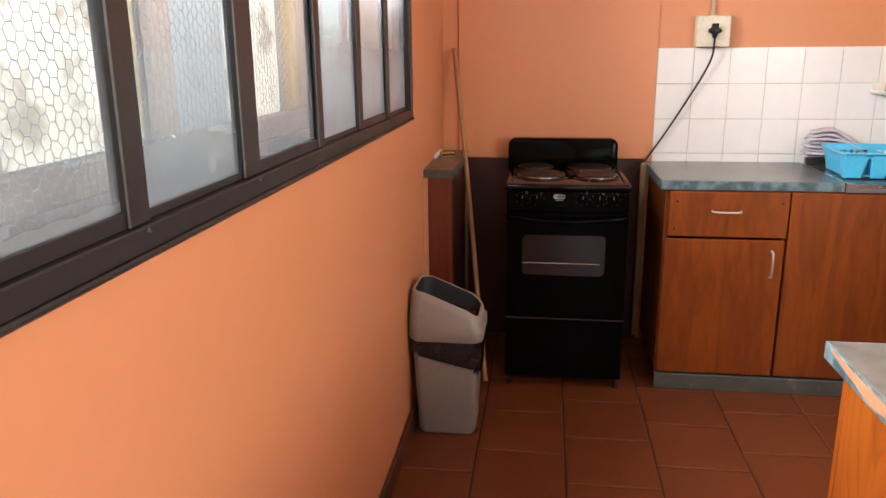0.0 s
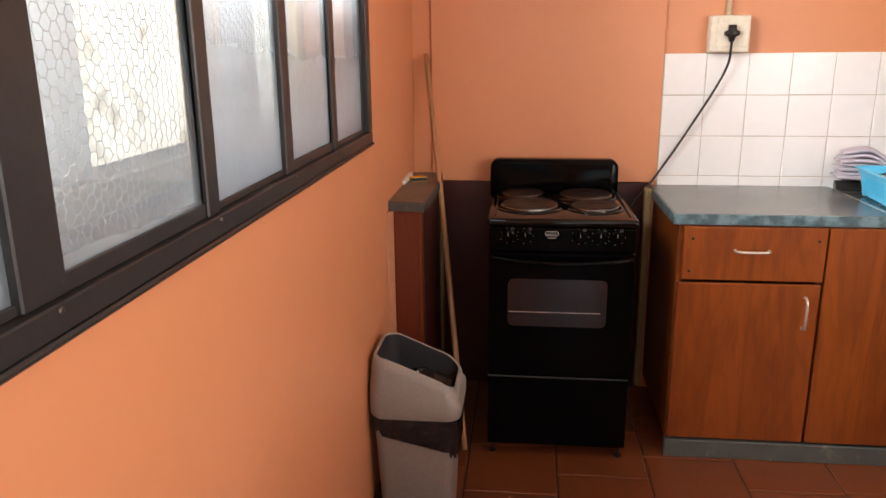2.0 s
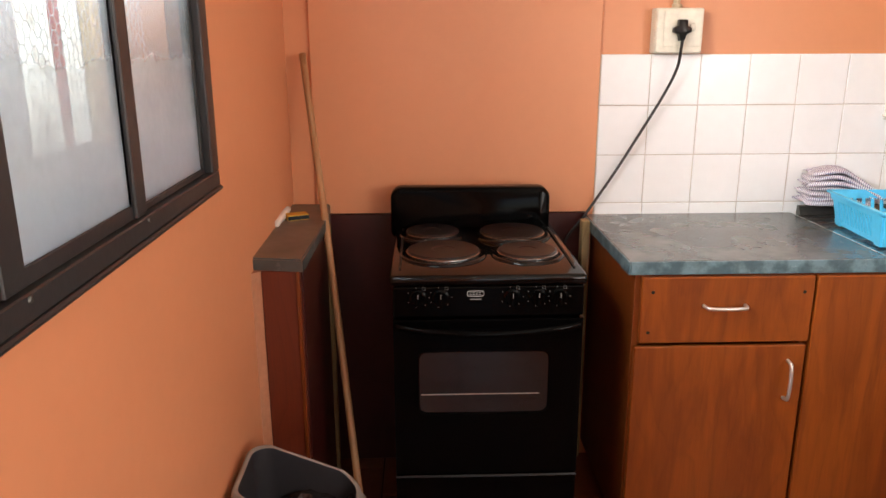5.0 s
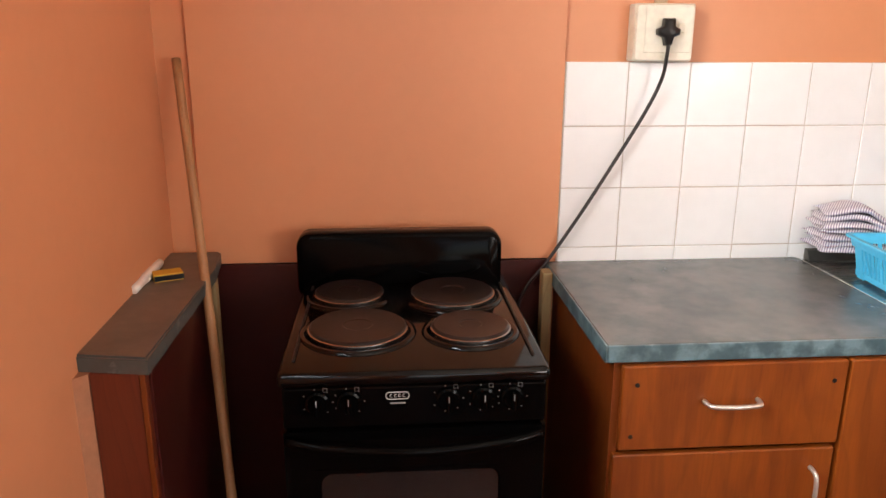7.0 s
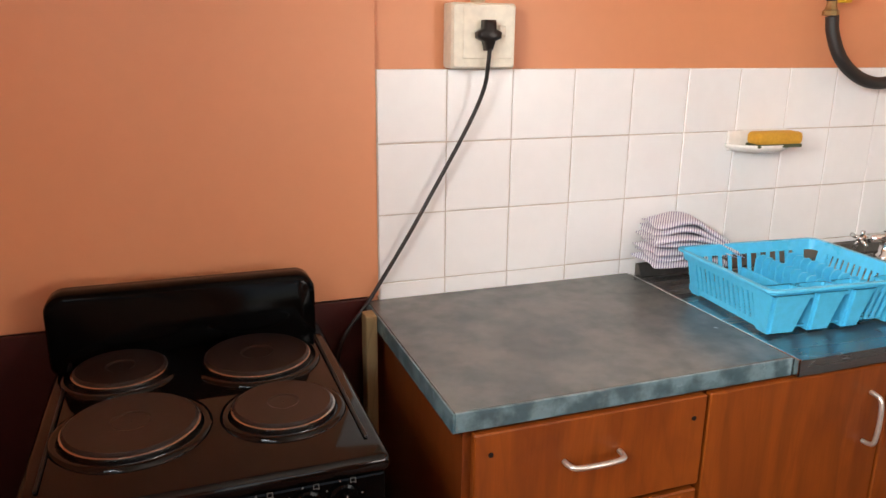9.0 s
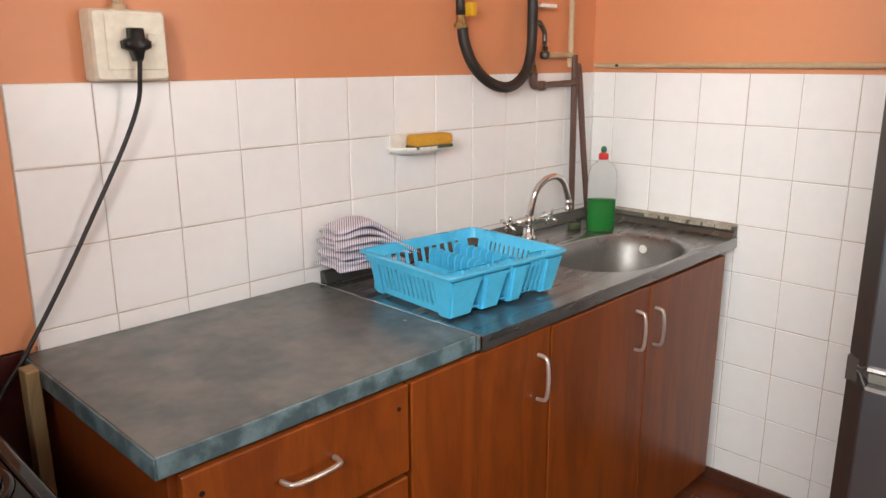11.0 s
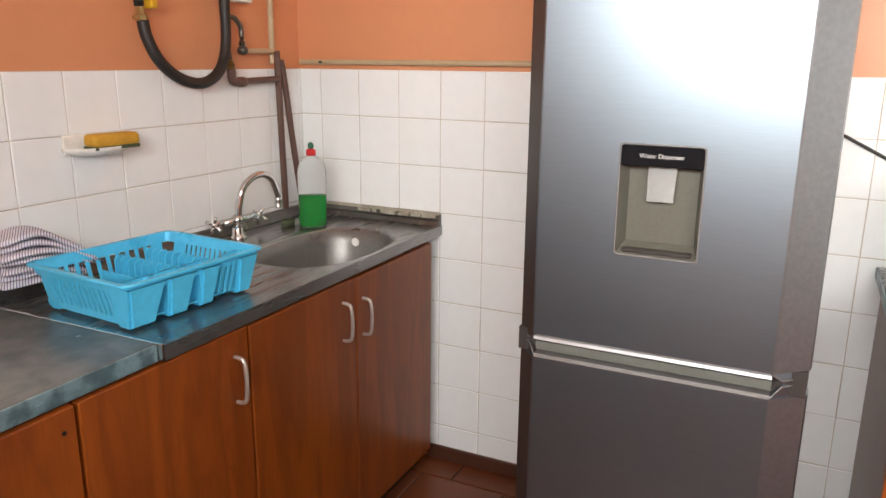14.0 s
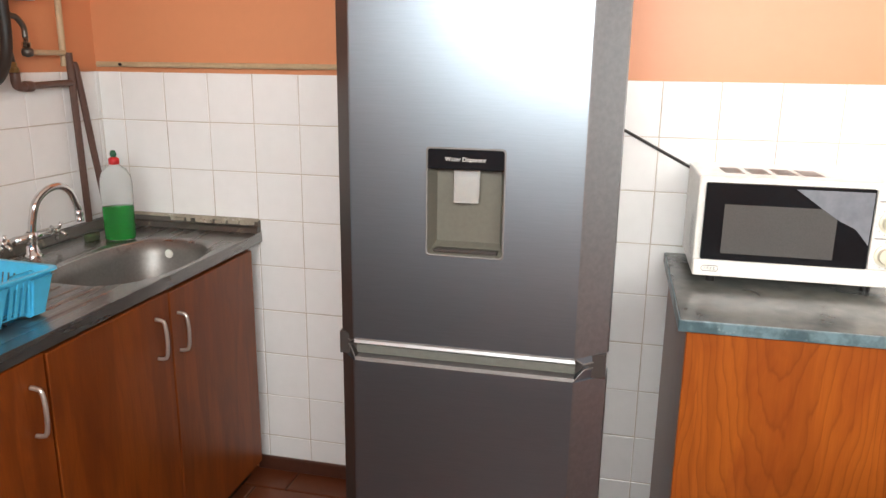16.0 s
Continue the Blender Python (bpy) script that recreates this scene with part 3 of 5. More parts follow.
def netting(x, y0, y1, z0, z1, cell=0.0200, r=0.00060):
    """Hexagonal wire netting in a plane of constant x, each wire a thin three-sided rod."""
    rng = random.Random(4)
    dy, dz = cell, cell * 0.98
    verts, faces = [], []

    def rod(p, q, rr):
        d = (q - p).normalized()
        n = Vector((1, 0, 0))
        s = d.cross(n).normalized()
        k = len(verts)
        for e in (p, q):
            for a in (90, 210, 330):
                v = e + rr * (math.cos(radians(a)) * s + math.sin(radians(a)) * n)
                verts.append((v.x - 0.010 * (v.y - 0.92), v.y, v.z))
        for i in range(3):
            j = (i + 1) % 3
            faces.append((k + i, k + j, k + 3 + j, k + 3 + i))

    wob = {}

    def knot(i, j):
        """A corner of the net: i counts along the wall, j upwards; alternate corners sit left and right."""
        if (i, j) not in wob:
            y = y0 + i * dy * 0.75 + (dy * 0.125 if (i + j) % 2 else -dy * 0.125)
            z = z0 + j * dz * 0.5
            wob[(i, j)] = Vector((x + 0.010 * math.sin(y * 2.3) * math.sin(z * 3.1), y + rng.gauss(0, 0.0009), z + rng.gauss(0, 0.0009)))
        return wob[(i, j)]

    rows, cols = int((z1 - z0) / (dz * 0.5)), int((y1 - y0) / (dy * 0.75))
    for i in range(cols):
        for j in range(rows):
            rod(knot(i, j), knot(i, j + 1), r)
            if (i + j) % 2:
                rod(knot(i, j), knot(i + 1, j), r * 1.7)
    me = bpy.data.meshes.new("wire_netting")
    me.from_pydata(verts, [], faces)
    me.materials.append(M_WIRE)
    ob = new("wire_netting", me)
    ob.parent = verandah
    ob.location = -world_at(verandah)
    return tagged(ob, "galvanised hexagonal wire netting", kind="stuff")


netting(-0.418, 0.30, 2.80, WZ0 + 0.021, 1.80)

# ---- fitted units along the north wall ----
YF = 3.166


def bow_handle(parent, x, z, upright, length=0.105, y=YF - 0.018, r=0.0048):
    h = length / 2
    pts = [(-h, 0.0), (-h * 0.98, -0.014), (-h * 0.82, -0.026), (0, -0.030), (h * 0.82, -0.026), (h * 0.98, -0.014), (h, 0.0)]
    pts = [((x, y + d, z + a) if upright else (x + a, y + d, z)) for a, d in pts]
    return part("handle", tube(bmesh.new(), pts, r, 8, 4), M_HANDLE, parent, "dull aluminium bow handle", True)


M_HANDLE = surface("dull_aluminium", (0.70, 0.66, 0.60), (0.62, 0.58, 0.53), 0.34, 0.8, big=20, fine=150, bump=0.05)


def kitchen_unit(x0, x1, doors, label, drawer=None, group="base units under the worktop"):
    unit = thing("cabinet", ((x0 + x1) / 2, 3.42, 0.0), label, "cabinet", group)
    for nm, c in (("side_panel", (x0, x0 + 0.016, YF + 0.004, 3.685, 0.068, 0.820)), ("side_panel", (x1 - 0.016, x1, YF + 0.004, 3.685, 0.068, 0.820)),
                  ("bottom_panel", (x0 + 0.0165, x1 - 0.0165, YF + 0.004, 3.685, 0.068, 0.084)), ("back_panel", (x0 + 0.0165, x1 - 0.0165, 3.67, 3.685, 0.0845, 0.820)),
                  ("top_rail", (x0 + 0.0165, x1 - 0.0165, YF + 0.004, YF + 0.02, 0.78, 0.820))):
        part(nm, boxed(*c), M_PINE_SIDE, unit)
    for a, b, z0, z1, hx, hz in doors:
        d = part("door", boxed(a, b, YF - 0.016, YF + 0.002, z0, z1, 0.0025), M_PINE, unit)
        if hx:
            bow_handle(d, hx, hz, True)
    if drawer:
        a, b, z0, z1 = drawer
        d = part("drawer_front", boxed(a, b, YF - 0.016, YF + 0.002, z0, z1, 0.0025), M_PINE, unit)
        bow_handle(d, 0.815, 0.742, False)
        for sx, sz in ((a + 0.028, z0 + 0.138), (a + 0.022, z0 + 0.03), (b - 0.025, z0 + 0.135)):
            bm = lathe(bmesh.new(), ((0.0, -0.001), (0.0045, -0.001), (0.005, 0.001)), (sx, YF - 0.016, sz), "y", 10)
            part("screw_hole", bm, M_BLACK, d)
    return unit


kitchen_unit(0.590, 1.045, [(0.594, 1.040, 0.073, 0.630, 0.994, 0.537)], "orange stained pine cabinet with drawer above door", (0.603, 1.043, 0.640, 0.816))
kitchen_unit(1.047, 1.480, [(1.050, 1.477, 0.073, 0.816, 1.430, 0.708)], "orange stained pine cabinet with one tall door")
kitchen_unit(1.482, 2.385, [(1.484, 1.913, 0.073, 0.812, 1.848, 0.706), (1.917, 2.372, 0.073, 0.808, 1.946, 0.692)], "orange stained pine sink cabinet with two doors")
structure("plinth", boxed(0.588, 1.86, YF - 0.020, YF + 0.012, 0.0, 0.064, 0.002), M_PLINTH, "grey laminate plinth along the floor", "plinth")
structure("plinth", boxed(1.862, 2.385, YF + 0.035, YF + 0.05, 0.0, 0.064, 0.002), M_BLACK, "dark recessed plinth under the sink", "plinth")
# rough edge strip that shows beside the cooker
structure("edge_strip", boxed(0.544, 0.568, 3.60, 3.64, 0.05, 0.857, 0.002), M_RAWWOOD, "raw pale timber strip beside the cooker", "trim")


def worktop(x0, x1, y0, y1, z0, z1, edges, label, slab, edge):
    """A laminate slab with separate edging strips on the sides named in edges (w, e, n, s)."""
    ob = thing("worktop", ((x0 + x1) / 2, (y0 + y1) / 2, z0), label, "worktop")
    t = 0.004
    a, b = x0 + t * ("w" in edges), x1 - t * ("e" in edges)
    c, d = y0 + t * ("s" in edges), y1 - t * ("n" in edges)
    part("slab", boxed(a, b, c, d, z0, z1, 0.0015), slab, ob)
    for e in edges:
        bm = {"w": lambda: boxed(x0, a - 0.0002, y0, y1, z0 - 0.001, z1 - 0.0006, 0.0016, 2), "e": lambda: boxed(b + 0.0002, x1, y0, y1, z0 - 0.001, z1 - 0.0006, 0.0016, 2),
              "s": lambda: boxed(a, b, y0, c - 0.0002, z0 - 0.001, z1 - 0.0006, 0.0016, 2), "n": lambda: boxed(a, b, d + 0.0002, y1, z0 - 0.001, z1 - 0.0006, 0.0016, 2)}[e]()
        part("edging", bm, edge, ob, "mottled blue edging strip")
    return ob


worktop(0.568, 1.232, 3.156, 3.697, 0.823, 0.857, "ws", "mottled grey laminate worktop with a blue-grey edge", M_LAM, M_LAM_EDGE)

# ---- sink top: steel sheet with drainer, bowl and upstand ----
sink = thing("sink", (1.84, 3.41, 0.80), "worn stainless steel sink with ribbed drainer and oval bowl", "sink")
ZS = 0.854
bx, by, bw, bd = 2.040, 3.335, 0.47, 0.315
bm = bmesh.new()
N = 40
hole = [(bx + bw / 2 * math.copysign(abs(math.cos(2 * math.pi * i / N)) ** 0.75, math.cos(2 * math.pi * i / N)),
         by + bd / 2 * math.copysign(abs(math.sin(2 * math.pi * i / N)) ** 0.75, math.sin(2 * math.pi * i / N))) for i in range(N)]
sx0, sx1, sy0, sy1 = 1.236, 2.440, 3.146, 3.688


def to_edge(p):
    dx, dy = p[0] - bx, p[1] - by
    k = min(((sx1 - bx) / dx) if dx > 0 else ((sx0 - bx) / dx) if dx < 0 else 1e9, ((sy1 - by) / dy) if dy > 0 else ((sy0 - by) / dy) if dy < 0 else 1e9)
    return (bx + dx * k, by + dy * k)


angles = sorted([math.atan2(p[1] - by, p[0] - bx) for p in hole] + [math.atan2(y - by, x - bx) for x in (sx0, sx1) for y in (sy0, sy1)])


def on_hole(a):
    c, s = math.cos(a), math.sin(a)
    lo, hi = 0.0, 1.0
    for _ in range(40):
        mid = (lo + hi) / 2
        if (abs(mid * c) / (bw / 2)) ** 2.67 + (abs(mid * s) / (bd / 2)) ** 2.67 < 1:
            lo = mid
        else:
            hi = mid
    return lo * c, lo * s


inner = [on_hole(a) for a in angles]
outer = [to_edge((bx + math.cos(a), by + math.sin(a))) for a in angles]
rings = [[(x, y, ZS - 0.032) for x, y in outer], [(x, y, ZS) for x, y in outer],
         [(bx + x * 1.09, by + y * 1.11, ZS) for x, y in inner], [(bx + x * 1.06, by + y * 1.07, ZS - 0.003) for x, y in inner],
         [(bx + x, by + y, ZS - 0.008) for x, y in inner], [(bx + x * 0.95, by + y * 0.95, ZS - 0.05) for x, y in inner],
         [(bx + x * 0.90, by + y * 0.90, ZS - 0.125) for x, y in inner], [(bx + x * 0.80, by + y * 0.78, ZS - 0.145) for x, y in inner],
         [(bx + x * 0.13, by + y * 0.15, ZS - 0.152) for x, y in inner]]
loft(bm, rings, False)
top = part("bowl", bm, M_STEEL, sink, "", True)
top.data.materials.append(M_BOWL)
for p in top.data.polygons:
    p.material_index = 1 if p.center.z < ZS - 0.02 and abs(p.center.x - bx) < bw / 2 and abs(p.center.y - by) < bd / 2 else 0
    p.use_smooth = abs(p.normal.z) < 0.98 and p.center.z < ZS - 0.001 and abs(p.center.y - sy0) > 0.004
bm = lathe(bmesh.new(), ((0.0, 0.0), (0.012, 0.001), (0.026, 0.003), (0.030, 0.0)), (bx, by, ZS - 0.151), "z", 20)
part("drain", bm, M_BRASS, sink)
bm = lathe(bmesh.new(), ((0.0, -0.003), (0.012, -0.003), (0.014, 0.0)), (bx + 0.214, by + 0.030, ZS - 0.042), "x", 20)
part("overflow", bm, M_WHITE, sink, "white overflow cap")
bm = bmesh.new()
for k in range(8):
    y = 3.21 + 0.047 * k
    prism(bm, [(y - 0.011, ZS + 0.0004), (y - 0.006, ZS + 0.0018), (y + 0.006, ZS + 0.0018), (y + 0.011, ZS + 0.0004)], "x", 1.50, 1.765)
part("drainer_rib", bm, M_STEEL, sink)
bm = bmesh.new()
prism(bm, [(3.662, ZS + 0.001), (3.676, ZS + 0.026), (3.6905, ZS + 0.028), (3.6905, ZS + 0.001)], "x", 1.250, 2.436)
part("upstand", bm, M_STEEL_DARK, sink, "stained steel upstand with old sealant")
bm = bmesh.new()
prism(bm, [(2.408, ZS + 0.001), (2.416, ZS + 0.016), (2.424, ZS + 0.020), (2.428, ZS + 0.036), (2.4385, ZS + 0.038), (2.4385, ZS + 0.001)], "y", 3.148, 3.660)
part("upstand", bm, M_STEEL_DARK, sink, "stained steel upstand with old sealant")
part("sealant_strip", boxed(2.4225, 2.4395, 3.150, 3.640, ZS + 0.0345, ZS + 0.043, 0.002), M_SEALANT, sink, "grey-beige line of old sealant")
bm = boxed(1.2335, 1.239, 3.144, 3.688, 0.822, ZS + 0.0035, 0.001)
part("joint_strip", bm, M_CHROME, sink)
rng = random.Random(8)
bm = bmesh.new()
for k in range(26):
    y = 3.16 + 0.3 * rng.random()
    s = 0.003 + 0.006 * rng.random()
    box(bm, 2.430 - 0.010 * rng.random() - s, 2.432, y, y + 3 * s, ZS + 0.024, ZS + 0.032 + 0.010 * rng.random(), 0.001)
tagged(part("sealant", bm, M_SEALANT, sink, "crumbling old sealant"), "crumbling old sealant", kind="stuff")

# ---- ledge of old worktop beside the cooker ----
ledge = thing("ledge", (-0.28, 3.37, 0.0), "narrow grey laminate ledge on a red-brown panel", "ledge")
bm = bmesh.new()
prism(bm, [(-0.352, 3.084), (-0.226, 3.062), (-0.219, 3.55), (-0.235, 3.692), (-0.371, 3.692)], "z", 0.869, 0.899)
bmesh.ops.bevel(bm, geom=[e for e in bm.edges if all(v.co.z > 0.89 for v in e.verts)], offset=0.004, segments=2, affect="EDGES")
for f in bm.faces:
    f.material_index = 1 if abs(f.normal.z) < 0.3 else 0
part("top", bm, [M_LAM_BROWN, M_PLINTH], ledge)
part("edge_strip", boxed(-0.2455, -0.236, 3.0715, 3.0745, 0.0, 0.8685, 0.001), M_PINE_SIDE, ledge, "orange-brown edge strip")
part("panel", boxed(-0.3270, -0.236, 3.075, 3.093, 0.0, 0.8685, 0.002), M_REDWOOD, ledge)
part("side_panel", boxed(-0.246, -0.232, 3.094, 3.55, 0.0, 0.8685, 0.001), M_MAROON, ledge)
part("batten", boxed(-0.245, -0.222, 3.56, 3.585, 0.0, 0.8685, 0.002), M_RAWWOOD, ledge)

# return tinted darker than the wall to offset the light its face catches
bm = bmesh.new()
prism(bm, [(-0.3565, 3.044), (-0.3275, 3.074), (-0.3275, 3.11), (-0.372, 3.11), (-0.372, 3.044)], "z", 0.0, 0.868)
structure("plaster_return", bm, M_PLASTER, "worn orange wall return, darkened in colour, beside the ledge panel", "wall")

# ---- cooker ----
SX0, SX1, SY0, SY1, HZ = -0.022, 0.448, 3.10, 3.655, 0.845
cooker = thing("cooker", (0.21, 3.38, 0.0), "black enamel four-plate electric cooker with oven", "cooker")
part("body", boxed(SX0 + 0.004, SX1 - 0.004, SY0 + 0.024, SY1, 0.035, 0.812, 0.004), M_ENAMEL, cooker)
bm = bmesh.new()
box(bm, SX0 - 0.006, SX1 + 0.006, SY0 - 0.004, SY1, 0.817, HZ, 0.011, 3)
part("hob", bm, M_HOB, cooker, "glossy black hob top", True)
for xx in (SX0 + 0.016, SX1 - 0.020):
    part("hob_ridge", boxed(xx, xx + 0.005, SY0 + 0.05, SY1 - 0.09, HZ + 0.0005, HZ + 0.004, 0.001), M_BLACK, cooker)
# rounded splash guard
rings = []
for y, s in ((3.584, 0.010), (3.588, 0.003), (3.594, 0.0), (3.638, 0.0), (3.646, 0.004), (3.649, 0.010)):
    rings.append([(x, y, z + 0.015 * math.cos(math.pi * (x - 0.196) / 0.474) * (z > 0.9)) for x, z in rounded(0.480 - 2 * s, 0.157 - 2 * s, 0.030, 6, 0.199, 0.8855)])
bm = loft(bmesh.new(), rings)
part("splash_guard", bm, M_ENAMEL, cooker, "rounded black splash guard", True)
for cx, cy, r in ((0.108, 3.283, 0.095), (0.329, 3.274, 0.077), (0.083, 3.495, 0.076), (0.312, 3.482, 0.092)):
    bm = lathe(bmesh.new(), ((r + 0.020, 0.0), (r + 0.018, 0.0045), (r + 0.013, 0.006), (r + 0.005, 0.005), (r + 0.003, 0.0015)), (cx, cy, HZ), "z", 40)
    pl = part("plate_well", bm, M_HOB, cooker, "", True)
    bm = lathe(bmesh.new(), ((r + 0.003, 0.002), (r + 0.003, 0.011), (r + 0.0005, 0.012), (r + 0.0005, 0.006)), (cx, cy, HZ), "z", 40)
    part("ring", bm, M_RIM, pl, "bright steel rim")
    bm = lathe(bmesh.new(), ((r, 0.004), (r, 0.014), (r - 0.004, 0.017), (r * 0.32, 0.017), (r * 0.28, 0.0155), (0.001, 0.0155)), (cx, cy, HZ), "z", 40)
    part("hot_plate", bm, M_IRON, pl, "dark cast iron hot plate")
part("control_panel", boxed(SX0 + 0.001, SX1 - 0.001, SY0 + 0.004, SY0 + 0.0235, 0.737, 0.815, 0.004, 2), M_ENAMEL, cooker)
KN = ((0.041, 1), (0.096, 1), (0.270, 2), (0.333, 2), (0.385, 2))
for kx, _ in KN:
    bm = bmesh.new()
    lathe(bm, ((0.021, 0.0), (0.021, -0.006), (0.017, -0.008), (0.016, -0.014), (0.0, -0.014)), (kx, SY0 + 0.004, 0.788), "y", 24)
    box(bm, kx - 0.004, kx + 0.004, SY0 - 0.022, SY0 - 0.009, 0.771, 0.805, 0.002)
    k = part("knob", bm, M_ENAMEL, cooker)
    part("pointer", boxed(kx - 0.0009, kx + 0.0009, SY0 - 0.0228, SY0 - 0.0222, 0.792, 0.804), M_GREY_INK, k)
    bm = bmesh.new()
    for j in range(7):
        a = radians(-60 + 50 * j)
        box(bm, kx + 0.027 * math.sin(a) - 0.0012, kx + 0.027 * math.sin(a) + 0.0012, SY0 + 0.0032, SY0 + 0.0038, 0.788 + 0.025 * math.cos(a) - 0.0012, 0.788 + 0.025 * math.cos(a) + 0.0012)
    box(bm, kx + 0.010, kx + 0.018, SY0 + 0.0032, SY0 + 0.0038, 0.8072, 0.808)
    box(bm, kx + 0.010, kx + 0.018, SY0 + 0.0032, SY0 + 0.0038, 0.814, 0.8149)
    box(bm, kx + 0.010, kx + 0.011, SY0 + 0.0032, SY0 + 0.0038, 0.808, 0.814)
    box(bm, kx + 0.017, kx + 0.018, SY0 + 0.0032, SY0 + 0.0038, 0.808, 0.814)
    part("dial_marks", bm, M_DIM_INK, cooker)


def oval_badge(parent, axis, at, w, h, mat_line, fill=None):
    """A plain oval maker's badge: a ring with a row of bars."""
    bm = bmesh.new()
    outer_, inner_ = rounded(w, h, h * 0.46), rounded(w * 0.94, h * 0.78, h * 0.37)
    n = len(outer_)

    def pt(u, v, d):
        return (at[0] + u, at[1] - d, at[2] + v) if axis == "y" else (at[0] - d, at[1] - u, at[2] + v)
    o = [bm.verts.new(pt(u, v, 0.0008)) for u, v in outer_]
    i_ = [bm.verts.new(pt(u, v, 0.0008)) for u, v in inner_]
    for k in range(n):
        bm.faces.new((o[k], o[(k + 1) % n], i_[(k + 1) % n], i_[k]))
    for k in range(4):
        u = (-0.27 + 0.18 * k) * w
        for (a, b, c, d) in ((u - 0.055 * w, u - 0.03 * w, -0.2 * h, 0.2 * h), (u - 0.055 * w, u + 0.05 * w, 0.12 * h, 0.2 * h), (u - 0.055 * w, u + 0.05 * w, -0.2 * h, -0.12 * h)):
            bm.faces.new([bm.verts.new(pt(x, z, 0.0008)) for x, z in ((a, c), (b, c), (b, d), (a, d))])
    return part("badge", bm, mat_line, parent, "small oval badge")


oval_badge(cooker, "y", (0.181, SY0 + 0.0036, 0.797), 0.042, 0.015, M_INK)
part("small_print", boxed(0.168, 0.195, SY0 + 0.003, SY0 + 0.0037, 0.781, 0.784), M_GREY_INK, cooker)
# oven door: outer frame with a window cut through, smoked glass behind
bm = bmesh.new()
dz0, dz1, wx0, wx1, wz0, wz1 = 0.306, 0.731, 0.033, 0.374, 0.470, 0.652
for a, b, c, d in ((SX0 + 0.001, wx0, dz0, dz1), (wx1, SX1 - 0.001, dz0, dz1), (wx0, wx1, dz0, wz0), (wx0, wx1, wz1, dz1)):
    box(bm, a, b, SY0 + 0.002, SY0 + 0.0225, c, d)
bmesh.ops.remove_doubles(bm, verts=bm.verts[:], dist=1e-5)
door = part("oven_door", bm, M_ENAMEL, cooker, "black oven door with a window")
part("oven_window", boxed(wx0 + 0.0005, wx1 - 0.0005, SY0 + 0.006, SY0 + 0.014, wz0 + 0.0005, wz1 - 0.0005, 0.001), M_OVENGLASS, door, "smoked glass oven window")
bm = bmesh.new()
wcx, wcz = (wx0 + wx1) / 2, (wz0 + wz1) / 2
loft(bm, [[(x, SY0 + d, z) for x, z in rounded(wx1 - wx0 + g, wz1 - wz0 + g, rr, 6, wcx, wcz)] for g, rr, d in
          ((0.006, 0.003, 0.0019), (0.006, 0.003, 0.0006), (-0.012, 0.022, 0.0006), (-0.018, 0.020, 0.0055))], False)
part("window_surround", bm, M_ENAMEL, door, "rounded black window surround")
part("shelf_line", boxed(wx0 + 0.012, wx1 - 0.03, SY0 + 0.0045, SY0 + 0.0058, 0.528, 0.5302), M_HANDLE, door, "bright shelf edge behind the glass")
pts = [(SX0 + 0.006 + (SX1 - SX0 - 0.012) * i / 12, SY0 + 0.000 - 0.030 * math.sin(math.pi * i / 12) ** 0.6, 0.716 - 0.012 * math.sin(math.pi * i / 12)) for i in range(13)]
part("oven_handle", tube(bmesh.new(), pts, 0.0095, 10, 3), M_ENAMEL, door, "curved black oven handle", True)
part("drawer_front", boxed(SX0 + 0.001, SX1 - 0.001, SY0 + 0.002, SY0 + 0.0225, 0.045, 0.296, 0.003, 2), M_ENAMEL, cooker)
part("drawer_lip", boxed(SX0 + 0.001, SX1 - 0.001, SY0 - 0.002, SY0 + 0.004, 0.2965, 0.301, 0.001), M_GREY_DARK, cooker)
for fx in (SX0 + 0.012, SX1 - 0.024):
    for fy in (SY0 + 0.03, SY1 - 0.05):
        bm = lathe(bmesh.new(), ((0.006, 0.036), (0.006, 0.008), (0.012, 0.006), (0.012, 0.0), (0.0, 0.0)), (fx + 0.006, fy, 0.0), "z", 12)
        part("foot", bm, M_BLACK, cooker)

# ---- fridge ----
FX, FY0, FY1 = 1.728, 2.038, 2.628
fridge = thing("fridge", (2.08, 2.325, 0.0), "silver fridge freezer with water dispenser", "fridge")
part("cabinet", boxed(1.832, 2.425, FY0 + 0.004, FY1 - 0.004, 0.03, 1.73, 0.006), M_FRIDGE_SIDE, fridge)
part("top_cap", boxed(1.80, 2.425, FY0 + 0.004, FY1 - 0.004, 1.731, 1.752, 0.006), M_FRIDGE_DARK, fridge)
for fy in (FY0 + 0.05, FY1 - 0.05):
    for fx in (1.88, 2.36):
        bm = lathe(bmesh.new(), ((0.018, 0.031), (0.018, 0.0), (0.0, 0.0)), (fx, fy, 0.0), "z", 12)
        part("foot", bm, M_BLACK, fridge)
PROF = [(1.826, FY1), (1.790, FY1), (1.782, FY1 - 0.003), (FX + 0.002, FY1 - 0.046), (FX, FY1 - 0.050),
        (FX, FY0 + 0.068), (FX + 0.002, FY0 + 0.064), (1.782, FY0 + 0.003), (1.790, FY0), (1.826, FY0)]
WD = (2.2600, 2.4175, 1.010, 1.229)


